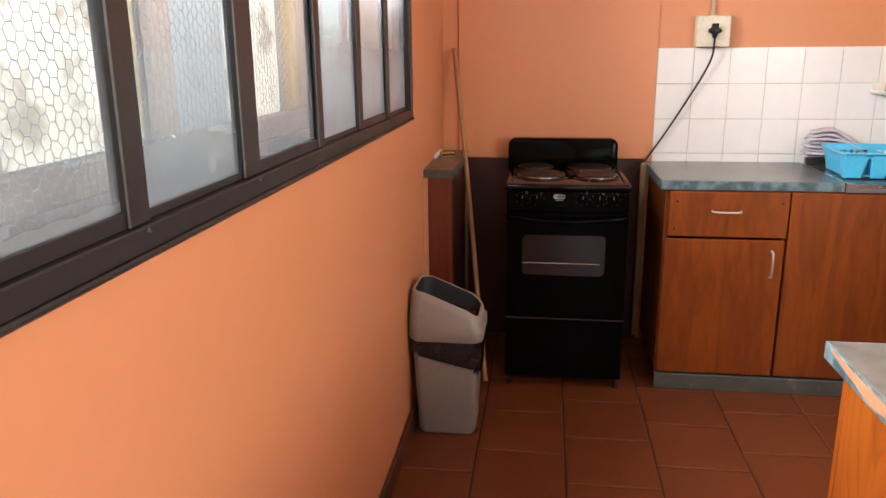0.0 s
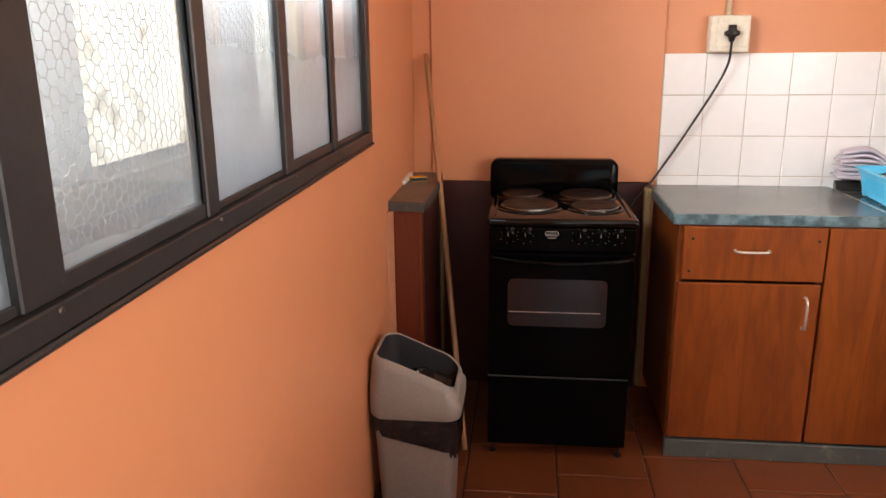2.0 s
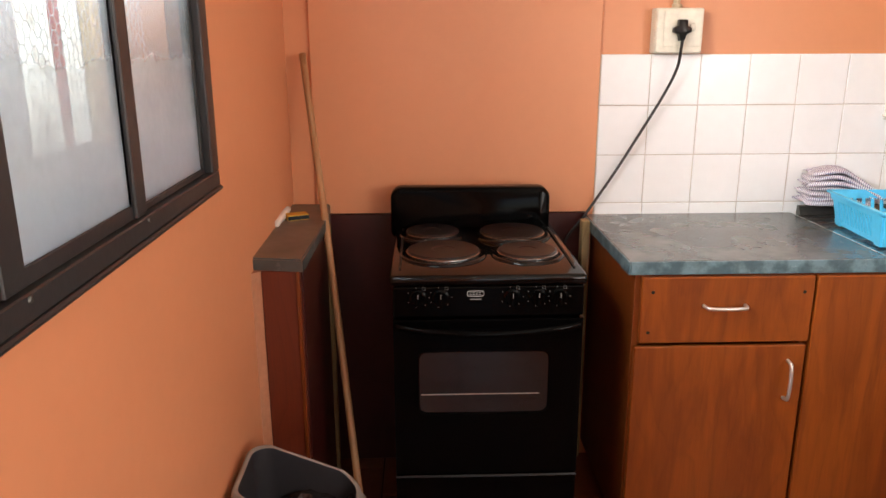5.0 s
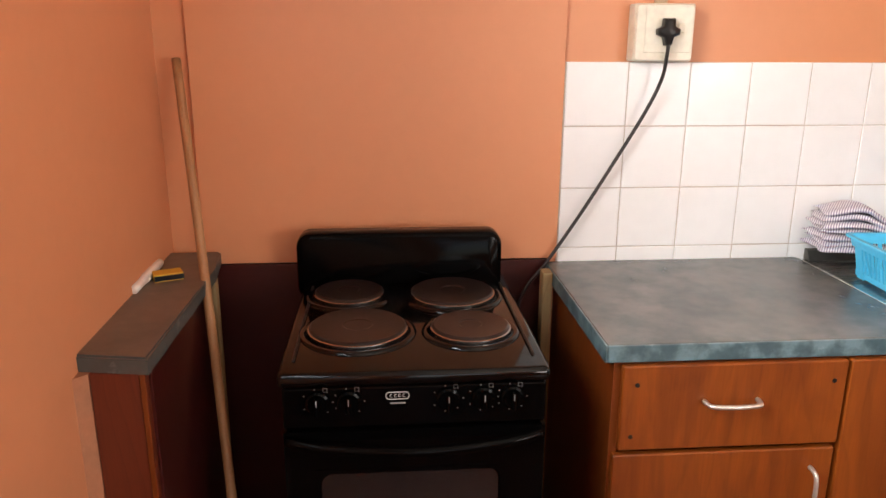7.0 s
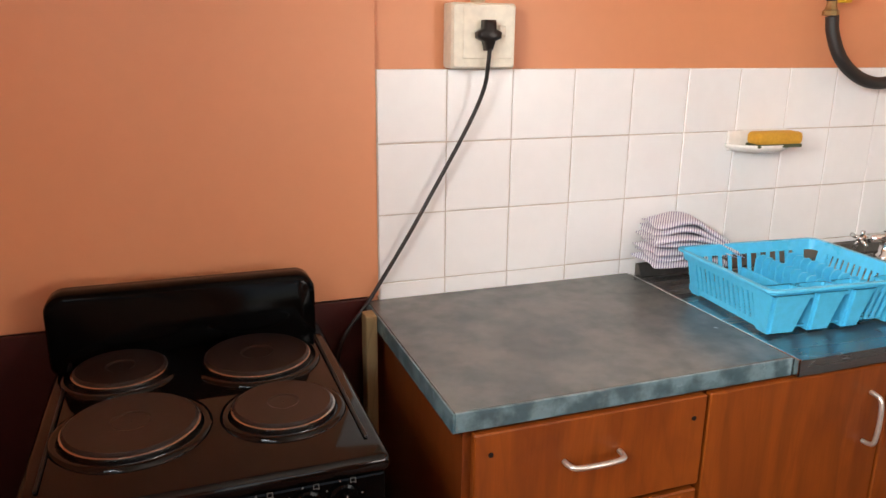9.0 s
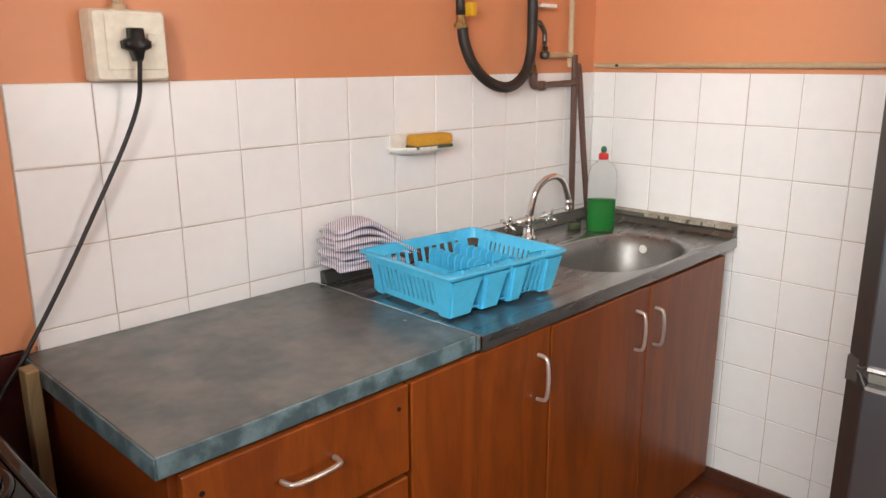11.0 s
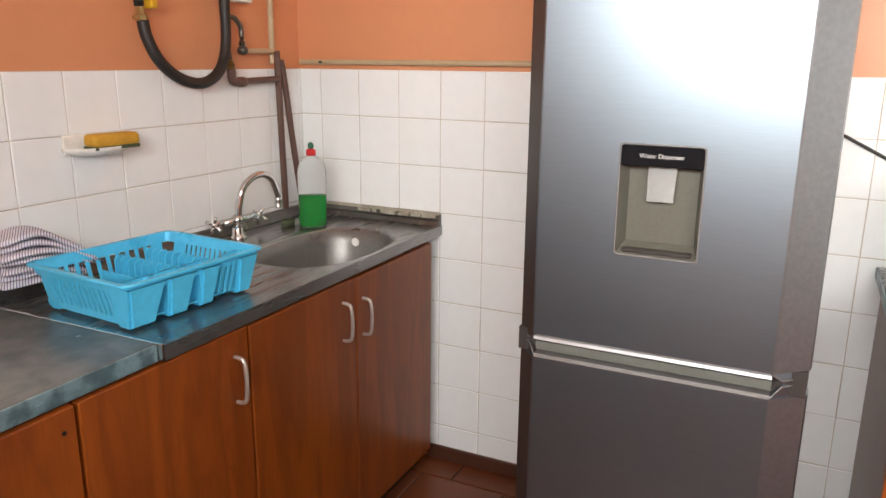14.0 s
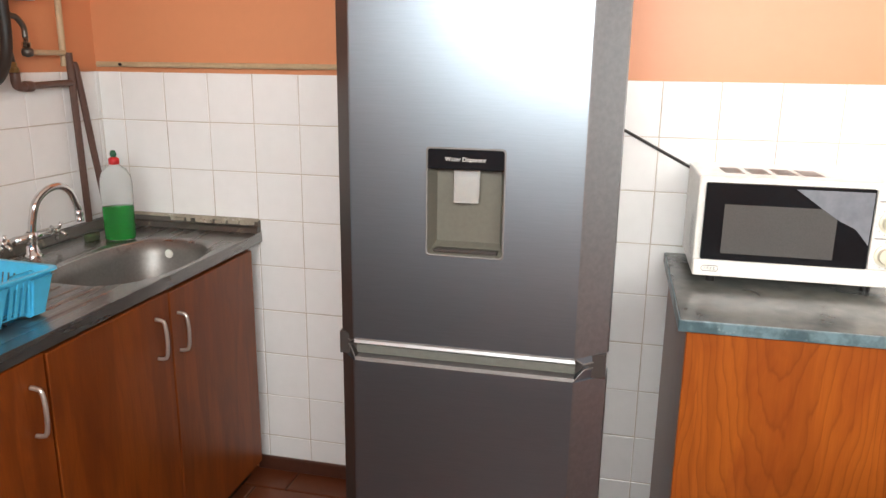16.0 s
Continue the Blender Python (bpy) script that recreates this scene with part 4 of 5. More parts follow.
def fridge_door(z0, z1, name, hole=None):
    bm = bmesh.new()
    zs = [z0, z1] if not hole else [z0, hole[2], hole[3], z1]
    pr = PROF if not hole else PROF[:5] + [(FX, hole[1]), (FX, hole[0])] + PROF[5:]
    grid = [[bm.verts.new((x, y, z)) for x, y in pr] for z in zs]
    for j in range(len(zs) - 1):
        for i in range(len(pr)):
            k = (i + 1) % len(pr)
            if hole and j == 1 and i == 5:
                continue
            f = bm.faces.new((grid[j][i], grid[j][k], grid[j + 1][k], grid[j + 1][i]))
            # chamfers share the door's metal: shade (north) and sheen (south) sit in the colour
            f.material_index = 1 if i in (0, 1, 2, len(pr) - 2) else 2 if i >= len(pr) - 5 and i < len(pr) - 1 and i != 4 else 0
    bm.faces.new(grid[0])
    bm.faces.new(grid[-1][::-1])
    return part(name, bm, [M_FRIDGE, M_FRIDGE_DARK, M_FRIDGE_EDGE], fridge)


up = fridge_door(0.8110, 1.73, "upper_door", WD)
fridge_door(0.06, 0.7590, "lower_door")
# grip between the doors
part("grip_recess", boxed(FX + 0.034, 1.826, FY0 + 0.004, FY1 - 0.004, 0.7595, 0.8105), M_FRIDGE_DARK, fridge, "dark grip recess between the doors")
bm = bmesh.new()
prism(bm, [(FX + 0.033, 0.8080), (FX + 0.001, 0.8070), (FX - 0.001, 0.8005), (FX + 0.010, 0.7955), (FX + 0.033, 0.7955)], "y", FY0 + 0.066, FY1 - 0.050)
part("grip_bar", bm, M_GRIP_BAR, fridge, "bright grip strip")
bm = bmesh.new()
prism(bm, [(FX + 0.033, 0.7910), (FX + 0.014, 0.7910), (FX + 0.018, 0.7710), (FX + 0.033, 0.7710)], "y", FY0 + 0.066, FY1 - 0.050)
part("grip_channel", bm, M_CHANNEL, fridge, "pale grey grip channel")
bm = bmesh.new()
prism(bm, [(FX + 0.033, 0.7660), (FX + 0.004, 0.7660), (FX, 0.7605), (FX + 0.033, 0.7605)], "y", FY0 + 0.066, FY1 - 0.050)
part("grip_lip", bm, M_FRIDGE_SIDE, fridge)
# north grip ends carry their shade as a darker paint
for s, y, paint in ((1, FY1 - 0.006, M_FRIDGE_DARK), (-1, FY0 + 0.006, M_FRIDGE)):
    deep = 0.047 if s > 0 else 0.062
    for z_out, z_seam in ((0.8108, 0.7940), (0.7593, 0.7820)):
        rings = []
        for z, ln in ((z_out, deep), (z_seam, deep - 0.020)):
            k = ln / (deep - 0.004)
            rings.append([(1.826, y, z), (1.788, y, z), (1.788 + (FX - 1.786) * min(1.0, k), y - s * ln, z), (FX + 0.034, y - s * ln, z)])
        end = part("grip_end", loft(bmesh.new(), rings), paint, fridge)
        p, q = rings[1][1], rings[1][2]
        p2 = rings[0][2]
        bm = tube(bmesh.new(), [(p[0] - 0.001, p[1], p[2]), (q[0] - 0.001, q[1], q[2]), (p2[0] - 0.001, p2[1], p2[2])], 0.0016, 6, 2, True)
        part("trim_line", bm, M_FRIDGE_SIDE, end)
for z in (0.8100, 0.7600):
    bm = tube(bmesh.new(), [(FX, FY0 + 0.070, z), (FX, FY1 - 0.053, z)], 0.0018, 6, 2, True)
    part("trim_line", bm, M_FRIDGE_SIDE, fridge)
bm = bmesh.new()
y0, y1, z0, z1 = WD
rim = [(y0, z0), (y1, z0), (y1, z1), (y0, z1)]
inn = [(y0 + 0.012, z0 + 0.022), (y1 - 0.012, z0 + 0.022), (y1 - 0.012, z1 - 0.006), (y0 + 0.012, z1 - 0.006)]
loft(bm, [[(FX, y, z) for y, z in rim], [(FX + 0.004, y, z) for y, z in rim], [(FX + 0.042, y, z) for y, z in inn]], False)
bm.faces.new([bm.verts.new((FX + 0.042, y, z)) for y, z in inn])
disp = part("dispenser", bm, M_RECESS, up, "recessed grey water dispenser")
bm = bmesh.new()
cy_, cz_ = (y0 + y1) / 2, (z0 + z1) / 2
rings = []
for grow, x in ((0.000, FX + 0.002), (0.001, FX - 0.0025), (0.006, FX - 0.0025), (0.008, FX + 0.001)):
    rings.append([(x, u, v) for u, v in rounded(y1 - y0 - 0.003 + grow, z1 - z0 - 0.003 + grow, 0.007, 5, cy_, cz_)])
loft(bm, rings, False)
part("dispenser_trim", bm, M_FRIDGE_SIDE, up, "", True)
part("dispenser_label", boxed(FX - 0.0015, FX + 0.010, y0 + 0.002, y1 - 0.002, z1 - 0.041, z1 - 0.002, 0.001), M_LABEL, up, "black label panel")
bm = bmesh.new()
prism(bm, [(2.364, z1 - 0.110), (2.314, z1 - 0.110), (2.312, z1 - 0.042), (2.366, z1 - 0.042)], "x", FX + 0.014, FX + 0.024)
for v in bm.verts:
    v.co.x -= (z1 - 0.042 - v.co.z) * 0.13 - 0.006
part("dispenser_lever", bm, M_LEVER, up, "shiny clear dispenser lever")
part("drip_tray", boxed(FX + 0.006, FX + 0.034, y0 + 0.012, y1 - 0.012, z0 + 0.004, z0 + 0.012, 0.002), M_FRIDGE_DARK, up)
words = bpy.data.curves.new("words", "FONT")
words.body, words.size, words.align_x, words.align_y, words.extrude = "Water Dispenser", 0.0118, "CENTER", "CENTER", 0.0002
tmp = new("words", words)
dg = bpy.context.evaluated_depsgraph_get()
me = bpy.data.meshes.new_from_object(tmp.evaluated_get(dg))
bpy.data.objects.remove(tmp)
me.transform(Matrix.Translation((FX - 0.0022, (y0 + y1) / 2, z1 - 0.021)) @ Euler((radians(90), 0, radians(-90))).to_matrix().to_4x4())
me.materials.clear()
me.materials.append(M_INK)
txt = new("lettering", me)
txt.parent = up
txt.location = -world_at(up)

# ---- worktop with the microwave ----
C2X, C2Y, C2Z = 1.850, 1.898, 0.874
worktop(C2X, 2.438, 0.9, C2Y, C2Z - 0.026, C2Z, "wn", "grey laminate worktop with a pale blue edge under the microwave", M_LAM, M_LAM_EDGE)
unit = thing("cabinet", (2.14, 1.4, 0.0), "bright orange pine cabinet under the microwave", "cabinet")
part("front_panel", boxed(C2X + 0.022, C2X + 0.040, 0.92, C2Y - 0.020, 0.0, C2Z - 0.0275, 0.002), M_PINE_BRIGHT, unit)
part("end_panel", boxed(C2X + 0.0405, 2.437, C2Y - 0.038, C2Y - 0.020, 0.0, C2Z - 0.0275, 0.002), M_PINE_SIDE, unit)
part("end_panel", boxed(C2X + 0.0405, 2.437, 0.92, 0.938, 0.0, C2Z - 0.0275, 0.002), M_PINE_SIDE, unit)

# ---- island corner by the entrance ----
worktop(0.599, 1.244, 0.372, 1.482, 0.834, 0.864, "wn", "chipped grey laminate island top with a pale blue edge", M_LAM, M_LAM_EDGE)
unit = thing("cabinet", (0.92, 0.93, 0.0), "bright orange pine island cabinet", "cabinet")
part("side_panel", boxed(0.624, 0.642, 0.402, 1.4365, 0.0, 0.8325, 0.002), M_PINE_BRIGHT, unit)
part("side_panel", boxed(1.201, 1.219, 0.402, 1.4365, 0.0, 0.8325, 0.002), M_PINE_BRIGHT, unit)
part("end_panel", boxed(0.624, 1.219, 1.437, 1.455, 0.0, 0.8325, 0.002), M_PINE_BRIGHT, unit)
part("end_panel", boxed(0.6425, 1.2005, 0.402, 0.420, 0.0, 0.8325, 0.002), M_PINE_BRIGHT, unit)
bm = bmesh.new()
rng = random.Random(3)
ys = [1.452 - 0.03 * i for i in range(14)]
lo = [0.858 - 0.004 * i + rng.uniform(-0.003, 0.003) if i < 5 else 0.842 + rng.uniform(-0.003, 0.003) for i in range(14)]
prism(bm, [(y, 0.8605) for y in ys] + [(y, z) for y, z in zip(ys[::-1], lo[::-1])], "x", 0.5975, 0.5992)
structure("chipped_edge", bm, M_CHIP, "bare chipboard where the edging has torn off", "trim")

# ---- small things ----


def local(name, bm, material, parent, label="", smooth=False):
    """As part(), for geometry in the thing's own coordinates."""
    ob = part(name, bm, material, None, label, smooth)
    ob.parent = parent
    return ob


# swing bin beside the window wall
bin_ = thing("rubbish_bin", (-0.207, 2.75, 0.0), "warm grey plastic swing bin with a black bag", "bin")


def bin_ring(z, w, d, cx=-0.207, cy=2.752, r=0.03, tilt=0.0):
    return [(x, y, z + tilt * (x - cx)) for x, y in rounded(w, d, r, 4, cx, cy)]


bm = loft(bmesh.new(), [bin_ring(0.0, 0.196, 0.176, -0.206), bin_ring(0.012, 0.206, 0.186, -0.206), bin_ring(0.34, 0.236, 0.210), bin_ring(0.355, 0.240, 0.212)])
part("bucket", bm, M_GREY_BIN, bin_, "", True)
rngb = random.Random(5)
rings = []
for z, grow in ((0.372, 0.010), (0.35, 0.011), (0.325, 0.010), (0.300, 0.008), (0.285, 0.006)):
    ring = []
    for k, (x, y) in enumerate(rounded(0.240 + grow, 0.212 + grow, 0.03, 9, -0.207, 2.752)):
        low = (0.372 - z) / 0.087
        sag = low * (-0.040 * (x + 0.207) / 0.12 + 0.012 * math.sin(k * 1.9) + rngb.uniform(-0.006, 0.006))
        ring.append((x + rngb.uniform(-0.002, 0.002) * low, y + rngb.uniform(-0.002, 0.002) * low, z + sag))
    rings.append(ring)
part("bin_bag", loft(bmesh.new(), rings, False), M_BAG, bin_, "crumpled black bag folded over the rim")
# hood: high at the wall side, falling to a rounded nose; its mouth is open


def hood(z_at, grow, inset):
    ring = []
    for x, y in rounded(0.252 + grow - 2 * inset, 0.224 + grow - 2 * inset, 0.04, 9, -0.205, 2.752):
        u = (x + 0.331) / 0.252
        ring.append((x, y, z_at(u)))
    return ring


def crest(u):
    u = min(max(u, 0.0), 1.0)
    return 0.545 - 0.010 * u - 0.098 * u ** 2.2


bm = loft(bmesh.new(), [hood(lambda u: 0.362, 0.004, 0), hood(lambda u: 0.376, 0.012, 0), hood(lambda u: 0.40 + 0.3 * (crest(u) - 0.40), 0.010, 0), hood(lambda u: crest(u) - 0.03, 0.0, 0.002),
                        hood(lambda u: crest(u) - 0.004, 0.0, 0.006), hood(lambda u: crest(u), 0.0, 0.011), hood(lambda u: crest(u) - 0.004, 0.0, 0.016)], False)
lid = part("hood", bm, M_GREY_BIN, bin_, "warm grey hood with an open mouth", True)
bm = loft(bmesh.new(), [hood(lambda u: crest(u) - 0.004, 0.0, 0.0165), hood(lambda u: 0.40 + 0.35 * (crest(u) - 0.40), 0.0, 0.020), hood(lambda u: 0.385, 0.0, 0.024)], False)
part("inner_wall", bm, M_GREY_DARK, lid, "slate grey inside of the hood", True)
bm = bmesh.new()
rngb = random.Random(9)
grid = []
for j in range(10):
    row = []
    for i in range(12):
        u, v = i / 11, j / 9
        z = 0.415 + 0.022 * u + 0.010 * math.sin(7 * u + 5 * v) + 0.006 * math.sin(13 * v - 9 * u) + rngb.uniform(-0.005, 0.005)
        row.append(bm.verts.new((-0.306 + 0.200 * u, 2.668 + 0.168 * v, z)))
    grid.append(row)
for j in range(9):
    for i in range(11):
        bm.faces.new((grid[j][i], grid[j][i + 1], grid[j + 1][i + 1], grid[j + 1][i]))
part("bag_mouth", bm, M_BAG, lid, "crumpled black bag inside")

# broom stick leaning in the corner
bm = tube(bmesh.new(), [(-0.294, 3.668, 1.354), (-0.205, 3.42, 0.77), (-0.10, 3.10, 0.012)], 0.0102, 12, 10, False)
tagged(part("broom_stick", bm, M_POLE, None, "pale wooden broom stick leaning in the corner", True), category="stick")

# rolled paper and matchbox on the ledge
bm = tube(bmesh.new(), [(-0.345, 3.385, 0.908), (-0.346, 3.575, 0.909)], [0.009, 0.011, 0.010, 0.009], 12, 8)
tagged(part("paper_roll", bm, M_PAPER, None, "small crumpled white paper roll on the ledge", True), category="paper")
mb = thing("matchbox", (-0.305, 3.485, 0.898), "small yellow and blue matchbox on the ledge", "matchbox")
bm = boxed(-0.030, 0.030, -0.019, 0.019, 0.0, 0.017, 0.0008)
local("sleeve", bm, M_MATCH, mb)
local("tray", boxed(-0.024, 0.031, -0.017, 0.0195, 0.002, 0.0145), M_LABEL, mb, "dark blue side")
local("striker", boxed(-0.0301, 0.0301, -0.0198, -0.0191, 0.003, 0.014), M_LABEL, mb)
mb.rotation_euler = (0, 0, radians(24))

# socket, conduit, plug and cable
sock = thing("wall_socket", (0.817, 3.70, 1.349), "cream plastic surface socket with a plug in it", "socket")
bm = bmesh.new()
loft(bm, [[(x, 3.706, z) for x, z in rounded(0.142, 0.130, 0.006, 3, 0.817, 1.4165)], [(x, 3.664, z) for x, z in rounded(0.142, 0.130, 0.006, 3, 0.817, 1.4165)],
          [(x, 3.656, z) for x, z in rounded(0.134, 0.122, 0.008, 3, 0.817, 1.4165)]])
part("box", bm, M_CREAM, sock)
part("cover_plate", boxed(0.769, 0.881, 3.6535, 3.6555, 1.372, 1.474, 0.001), M_CREAM, sock)
part("switch", boxed(0.846, 0.862, 3.650, 3.6532, 1.416, 1.438, 0.002), M_CREAM, sock)
bm = bmesh.new()
shape = [(-0.006, -0.030), (0.006, -0.030), (0.011, -0.012), (0.025, -0.006), (0.026, 0.006), (0.013, 0.013), (0.012, 0.030), (-0.012, 0.030), (-0.013, 0.013), (-0.026, 0.006), (-0.025, -0.006), (-0.011, -0.012)]
loft(bm, [[(0.820 + u * k, y, 1.418 + v * k) for u, v in shape] for y, k in ((3.6533, 1.0), (3.634, 1.0), (3.628, 0.86), (3.626, 0.7))])
plug = part("plug", bm, M_BLACK, sock, "black three-pin plug", True)
part("cable", tube(bmesh.new(), [(0.820, 3.634, 1.400), (0.820, 3.640, 1.365), (0.818, 3.656, 1.31), (0.787, 3.668, 1.23), (0.712, 3.674, 1.094), (0.648, 3.676, 0.985), (0.570, 3.676, 0.864), (0.505, 3.672, 0.77), (0.48, 3.672, 0.6)], 0.0044, 8, 8), M_RUBBER, plug, "black cooker cable", True)
bm = tube(bmesh.new(), [(0.816, 3.698, 1.4815), (0.816, 3.698, ZC)], 0.010, 10, 2, True)
lathe(bm, ((0.015, 0.0), (0.015, 0.012), (0.010, 0.014)), (0.816, 3.695, 1.4805), "z", 14)
structure("conduit", bm, M_PIPE_PALE, "pale painted conduit above the socket", "conduit")

# pipes in the corner
pipes = thing("water_pipes", (2.315, 3.67, 0.885), "brown and pale painted water pipes in the corner", "pipes")
part("pipe", tube(bmesh.new(), [(2.300, 3.672, 0.886), (2.292, 3.674, 1.326), (2.292, 3.676, 1.406)], 0.0105, 12, 2, True), M_PIPE, pipes)
part("pipe", tube(bmesh.new(), [(2.372, 3.655, 0.886), (2.345, 3.664, 1.10), (2.314, 3.672, 1.351), (2.304, 3.678, 1.366)], 0.0105, 12, 6), M_PIPE, pipes, "", True)
part("riser", tube(bmesh.new(), [(2.286, 3.690, 1.366), (2.296, 3.692, ZC)], 0.0095, 12, 2, True), M_PIPE_PALE, pipes, "pale painted riser")
part("branch", tube(bmesh.new(), [(2.080, 3.672, 1.312), (2.286, 3.672, 1.318)], 0.010, 12, 2, True), M_PIPE, pipes)
bm = lathe(bmesh.new(), ((0.011, 0.0), (0.015, 0.002), (0.015, 0.026), (0.011, 0.028)), (2.098, 3.672, 1.312), "x", 12)
tube(bm, [(2.098, 3.672, 1.312), (2.076, 3.672, 1.314), (2.069, 3.672, 1.324), (2.068, 3.672, 1.351)], 0.0135, 10, 5)
part("elbow", bm, M_PIPE, pipes, "", True)
bm = lathe(bmesh.new(), ((0.010, 0.0), (0.013, 0.001), (0.013, 0.014), (0.009, 0.016), (0.009, 0.026), (0.006, 0.030)), (2.068, 3.672, 1.349), "z", 8)
part("coupling", bm, M_BRASS, pipes, "worn brass coupling")
part("flexible_tail", tube(bmesh.new(), [(2.068, 3.672, 1.378), (2.060, 3.672, 1.416), (2.042, 3.672, 1.476), (2.048, 3.672, 1.56), (2.052, 3.672, 1.7)], 0.006, 10, 8), M_STEEL_DARK, pipes, "grey braided tail", True)
part("branch", tube(bmesh.new(), [(2.146, 3.684, 1.405), (2.284, 3.684, 1.405)], 0.008, 12, 2, True), M_PIPE_PALE, pipes)
bm = lathe(bmesh.new(), ((0.0, -0.014), (0.014, -0.010), (0.017, 0.0), (0.014, 0.010), (0.0, 0.014)), (2.134, 3.680, 1.405), "z", 12)
part("elbow", bm, M_STEEL_DARK, pipes, "", True)
bm = lathe(bmesh.new(), ((0.009, 0.0), (0.012, 0.002), (0.012, 0.014), (0.008, 0.016), (0.008, 0.028)), (2.132, 3.680, 1.418), "z", 8)
part("coupling", bm, M_CHROME, pipes, "worn chrome coupling")
part("flexible_tail", tube(bmesh.new(), [(2.132, 3.680, 1.444), (2.129, 3.68, 1.474), (2.106, 3.68, 1.498), (2.085, 3.684, 1.505), (2.066, 3.684, 1.54), (2.06, 3.684, 1.7)], 0.008, 10, 8), M_STEEL_DARK, pipes, "grey braided tail", True)
part("bracket", boxed(2.085, 2.165, 3.66, 3.706, 1.545, 1.556, 0.002), M_WHITE, pipes, "white metal bracket")
structure("conduit", tube(bmesh.new(), [(2.437, 3.69, 1.372), (2.438, 2.2, 1.374)], 0.0085, 10, 2, True), M_PIPE_PALE, "pale painted pipe along the tile edge", "pipe")
bm = lathe(bmesh.new(), ((0.004, -0.014), (0.005, 0.0)), (2.436, 3.60, 1.372), "x", 8, True)
structure("conduit_screw", bm, M_BLACK, "dark screw head on the pipe", "screw")

hose = thing("gas_hose", (1.902, 3.66, 1.312), "black rubber hose looping from a yellow valve", "hose")
part("tube", tube(bmesh.new(), [(1.742, 3.668, 1.474), (1.748, 3.664, 1.432), (1.772, 3.655, 1.377), (1.817, 3.648, 1.337), (1.877, 3.645, 1.315), (1.937, 3.645, 1.317), (1.992, 3.648, 1.347), (2.027, 3.655, 1.397), (2.042, 3.660, 1.462), (2.046, 3.664, 1.552), (2.046, 3.664, 1.762)], 0.0155, 14, 8), M_RUBBER, hose, "", True)
bm = lathe(bmesh.new(), ((0.013, 0.0), (0.019, 0.001), (0.019, 0.012), (0.015, 0.014), (0.012, 0.024), (0.012, 0.034)), (1.738, 3.670, 1.474), "z", 8)
part("hose_clip", bm, M_BRASS, hose, "bright brass coupling")
part("lever", boxed(1.750, 1.772, 3.640, 3.668, 1.504, 1.542, 0.004, 2), M_YELLOW, hose, "yellow valve lever")
part("upper_tube", tube(bmesh.new(), [(1.736, 3.670, 1.509), (1.734, 3.670, 1.612), (1.734, 3.670, 1.812)], 0.0125, 12, 4), M_RUBBER, hose, "", True)

# mixer tap
tap = thing("mixer_tap", (1.991, 3.608, 0.854), "chrome mixer tap with swan neck and cross handles", "tap")
bm = lathe(bmesh.new(), ((0.026, 0.0), (0.026, 0.006), (0.018, 0.010), (0.017, 0.050), (0.020, 0.056), (0.016, 0.066), (0.011, 0.070)), (1.988, 3.613, 0.854), "z", 24)
tube(bm, [(1.934, 3.620, 0.908), (2.046, 3.606, 0.908)], 0.012, 12, 2, True)
part("body", bm, M_CHROME, tap, "", True)
part("spout", tube(bmesh.new(), [(1.991, 3.612, 0.918), (1.998, 3.610, 0.958), (2.013, 3.605, 1.003), (2.048, 3.598, 1.031), (2.086, 3.590, 1.037), (2.116, 3.583, 1.021), (2.132, 3.579, 0.988), (2.143, 3.578, 0.958)], 0.0105, 14, 8), M_CHROME, tap, "", True)
bm = lathe(bmesh.new(), ((0.0125, 0.0), (0.0125, 0.012), (0.0105, 0.014), (0.0125, 0.018), (0.0125, 0.032), (0.0105, 0.034)), (2.143, 3.578, 0.925), "z", 16)
part("nozzle", bm, M_CHROME, tap, "", True)
for hx, hy, s in ((1.916, 3.622, -1), (2.064, 3.603, 1)):
    bm = bmesh.new()
    lathe(bm, ((0.010, 0.0), (0.012, s * 0.006), (0.009, s * 0.010), (0.008, s * 0.022), (0.0, s * 0.024)), (hx, hy, 0.909), "x", 14)
    for a in range(4):
        q = radians(90 * a + 22)
        tube(bm, [(hx + s * 0.016, hy, 0.909), (hx + s * 0.020, hy + 0.028 * math.cos(q), 0.906 + 0.028 * math.sin(q))], [0.004, 0.006], 8, 2, True)
    part("cross_handle", bm, M_CHROME, tap, "", True)

# washing-up liquid
bottle = thing("soap_bottle", (2.228, 3.508, 0.8555), "clear bottle half full of green washing-up liquid", "bottle")


def oval(z, a, b, n=28):
    return [(a * math.cos(2 * math.pi * i / n), b * math.sin(2 * math.pi * i / n), z) for i in range(n)]


prof = [(0.0, 0.036), (0.004, 0.040), (0.045, 0.041), (0.052, 0.0395), (0.058, 0.041), (0.100, 0.0405), (0.150, 0.0415), (0.180, 0.041), (0.200, 0.037), (0.212, 0.030), (0.221, 0.020), (0.227, 0.0135), (0.232, 0.0125)]
local("shell", loft(bmesh.new(), [oval(z, a * 1.10, a * 0.80) for z, a in prof], True), M_BOTTLE, bottle, "clear ribbed plastic", True)
local("liquid", loft(bmesh.new(), [oval(z + 0.002, a * 1.05, a * 0.76) for z, a in prof[:5]] + [oval(0.102, 0.0425, 0.0308)], True), M_SOAP, bottle, "green liquid", True)
local("cap", lathe(bmesh.new(), ((0.0135, 0.229), (0.0155, 0.231), (0.0155, 0.246), (0.011, 0.249), (0.008, 0.251)), (0, 0, 0), "z", 20), M_RED, bottle, "red cap", True)
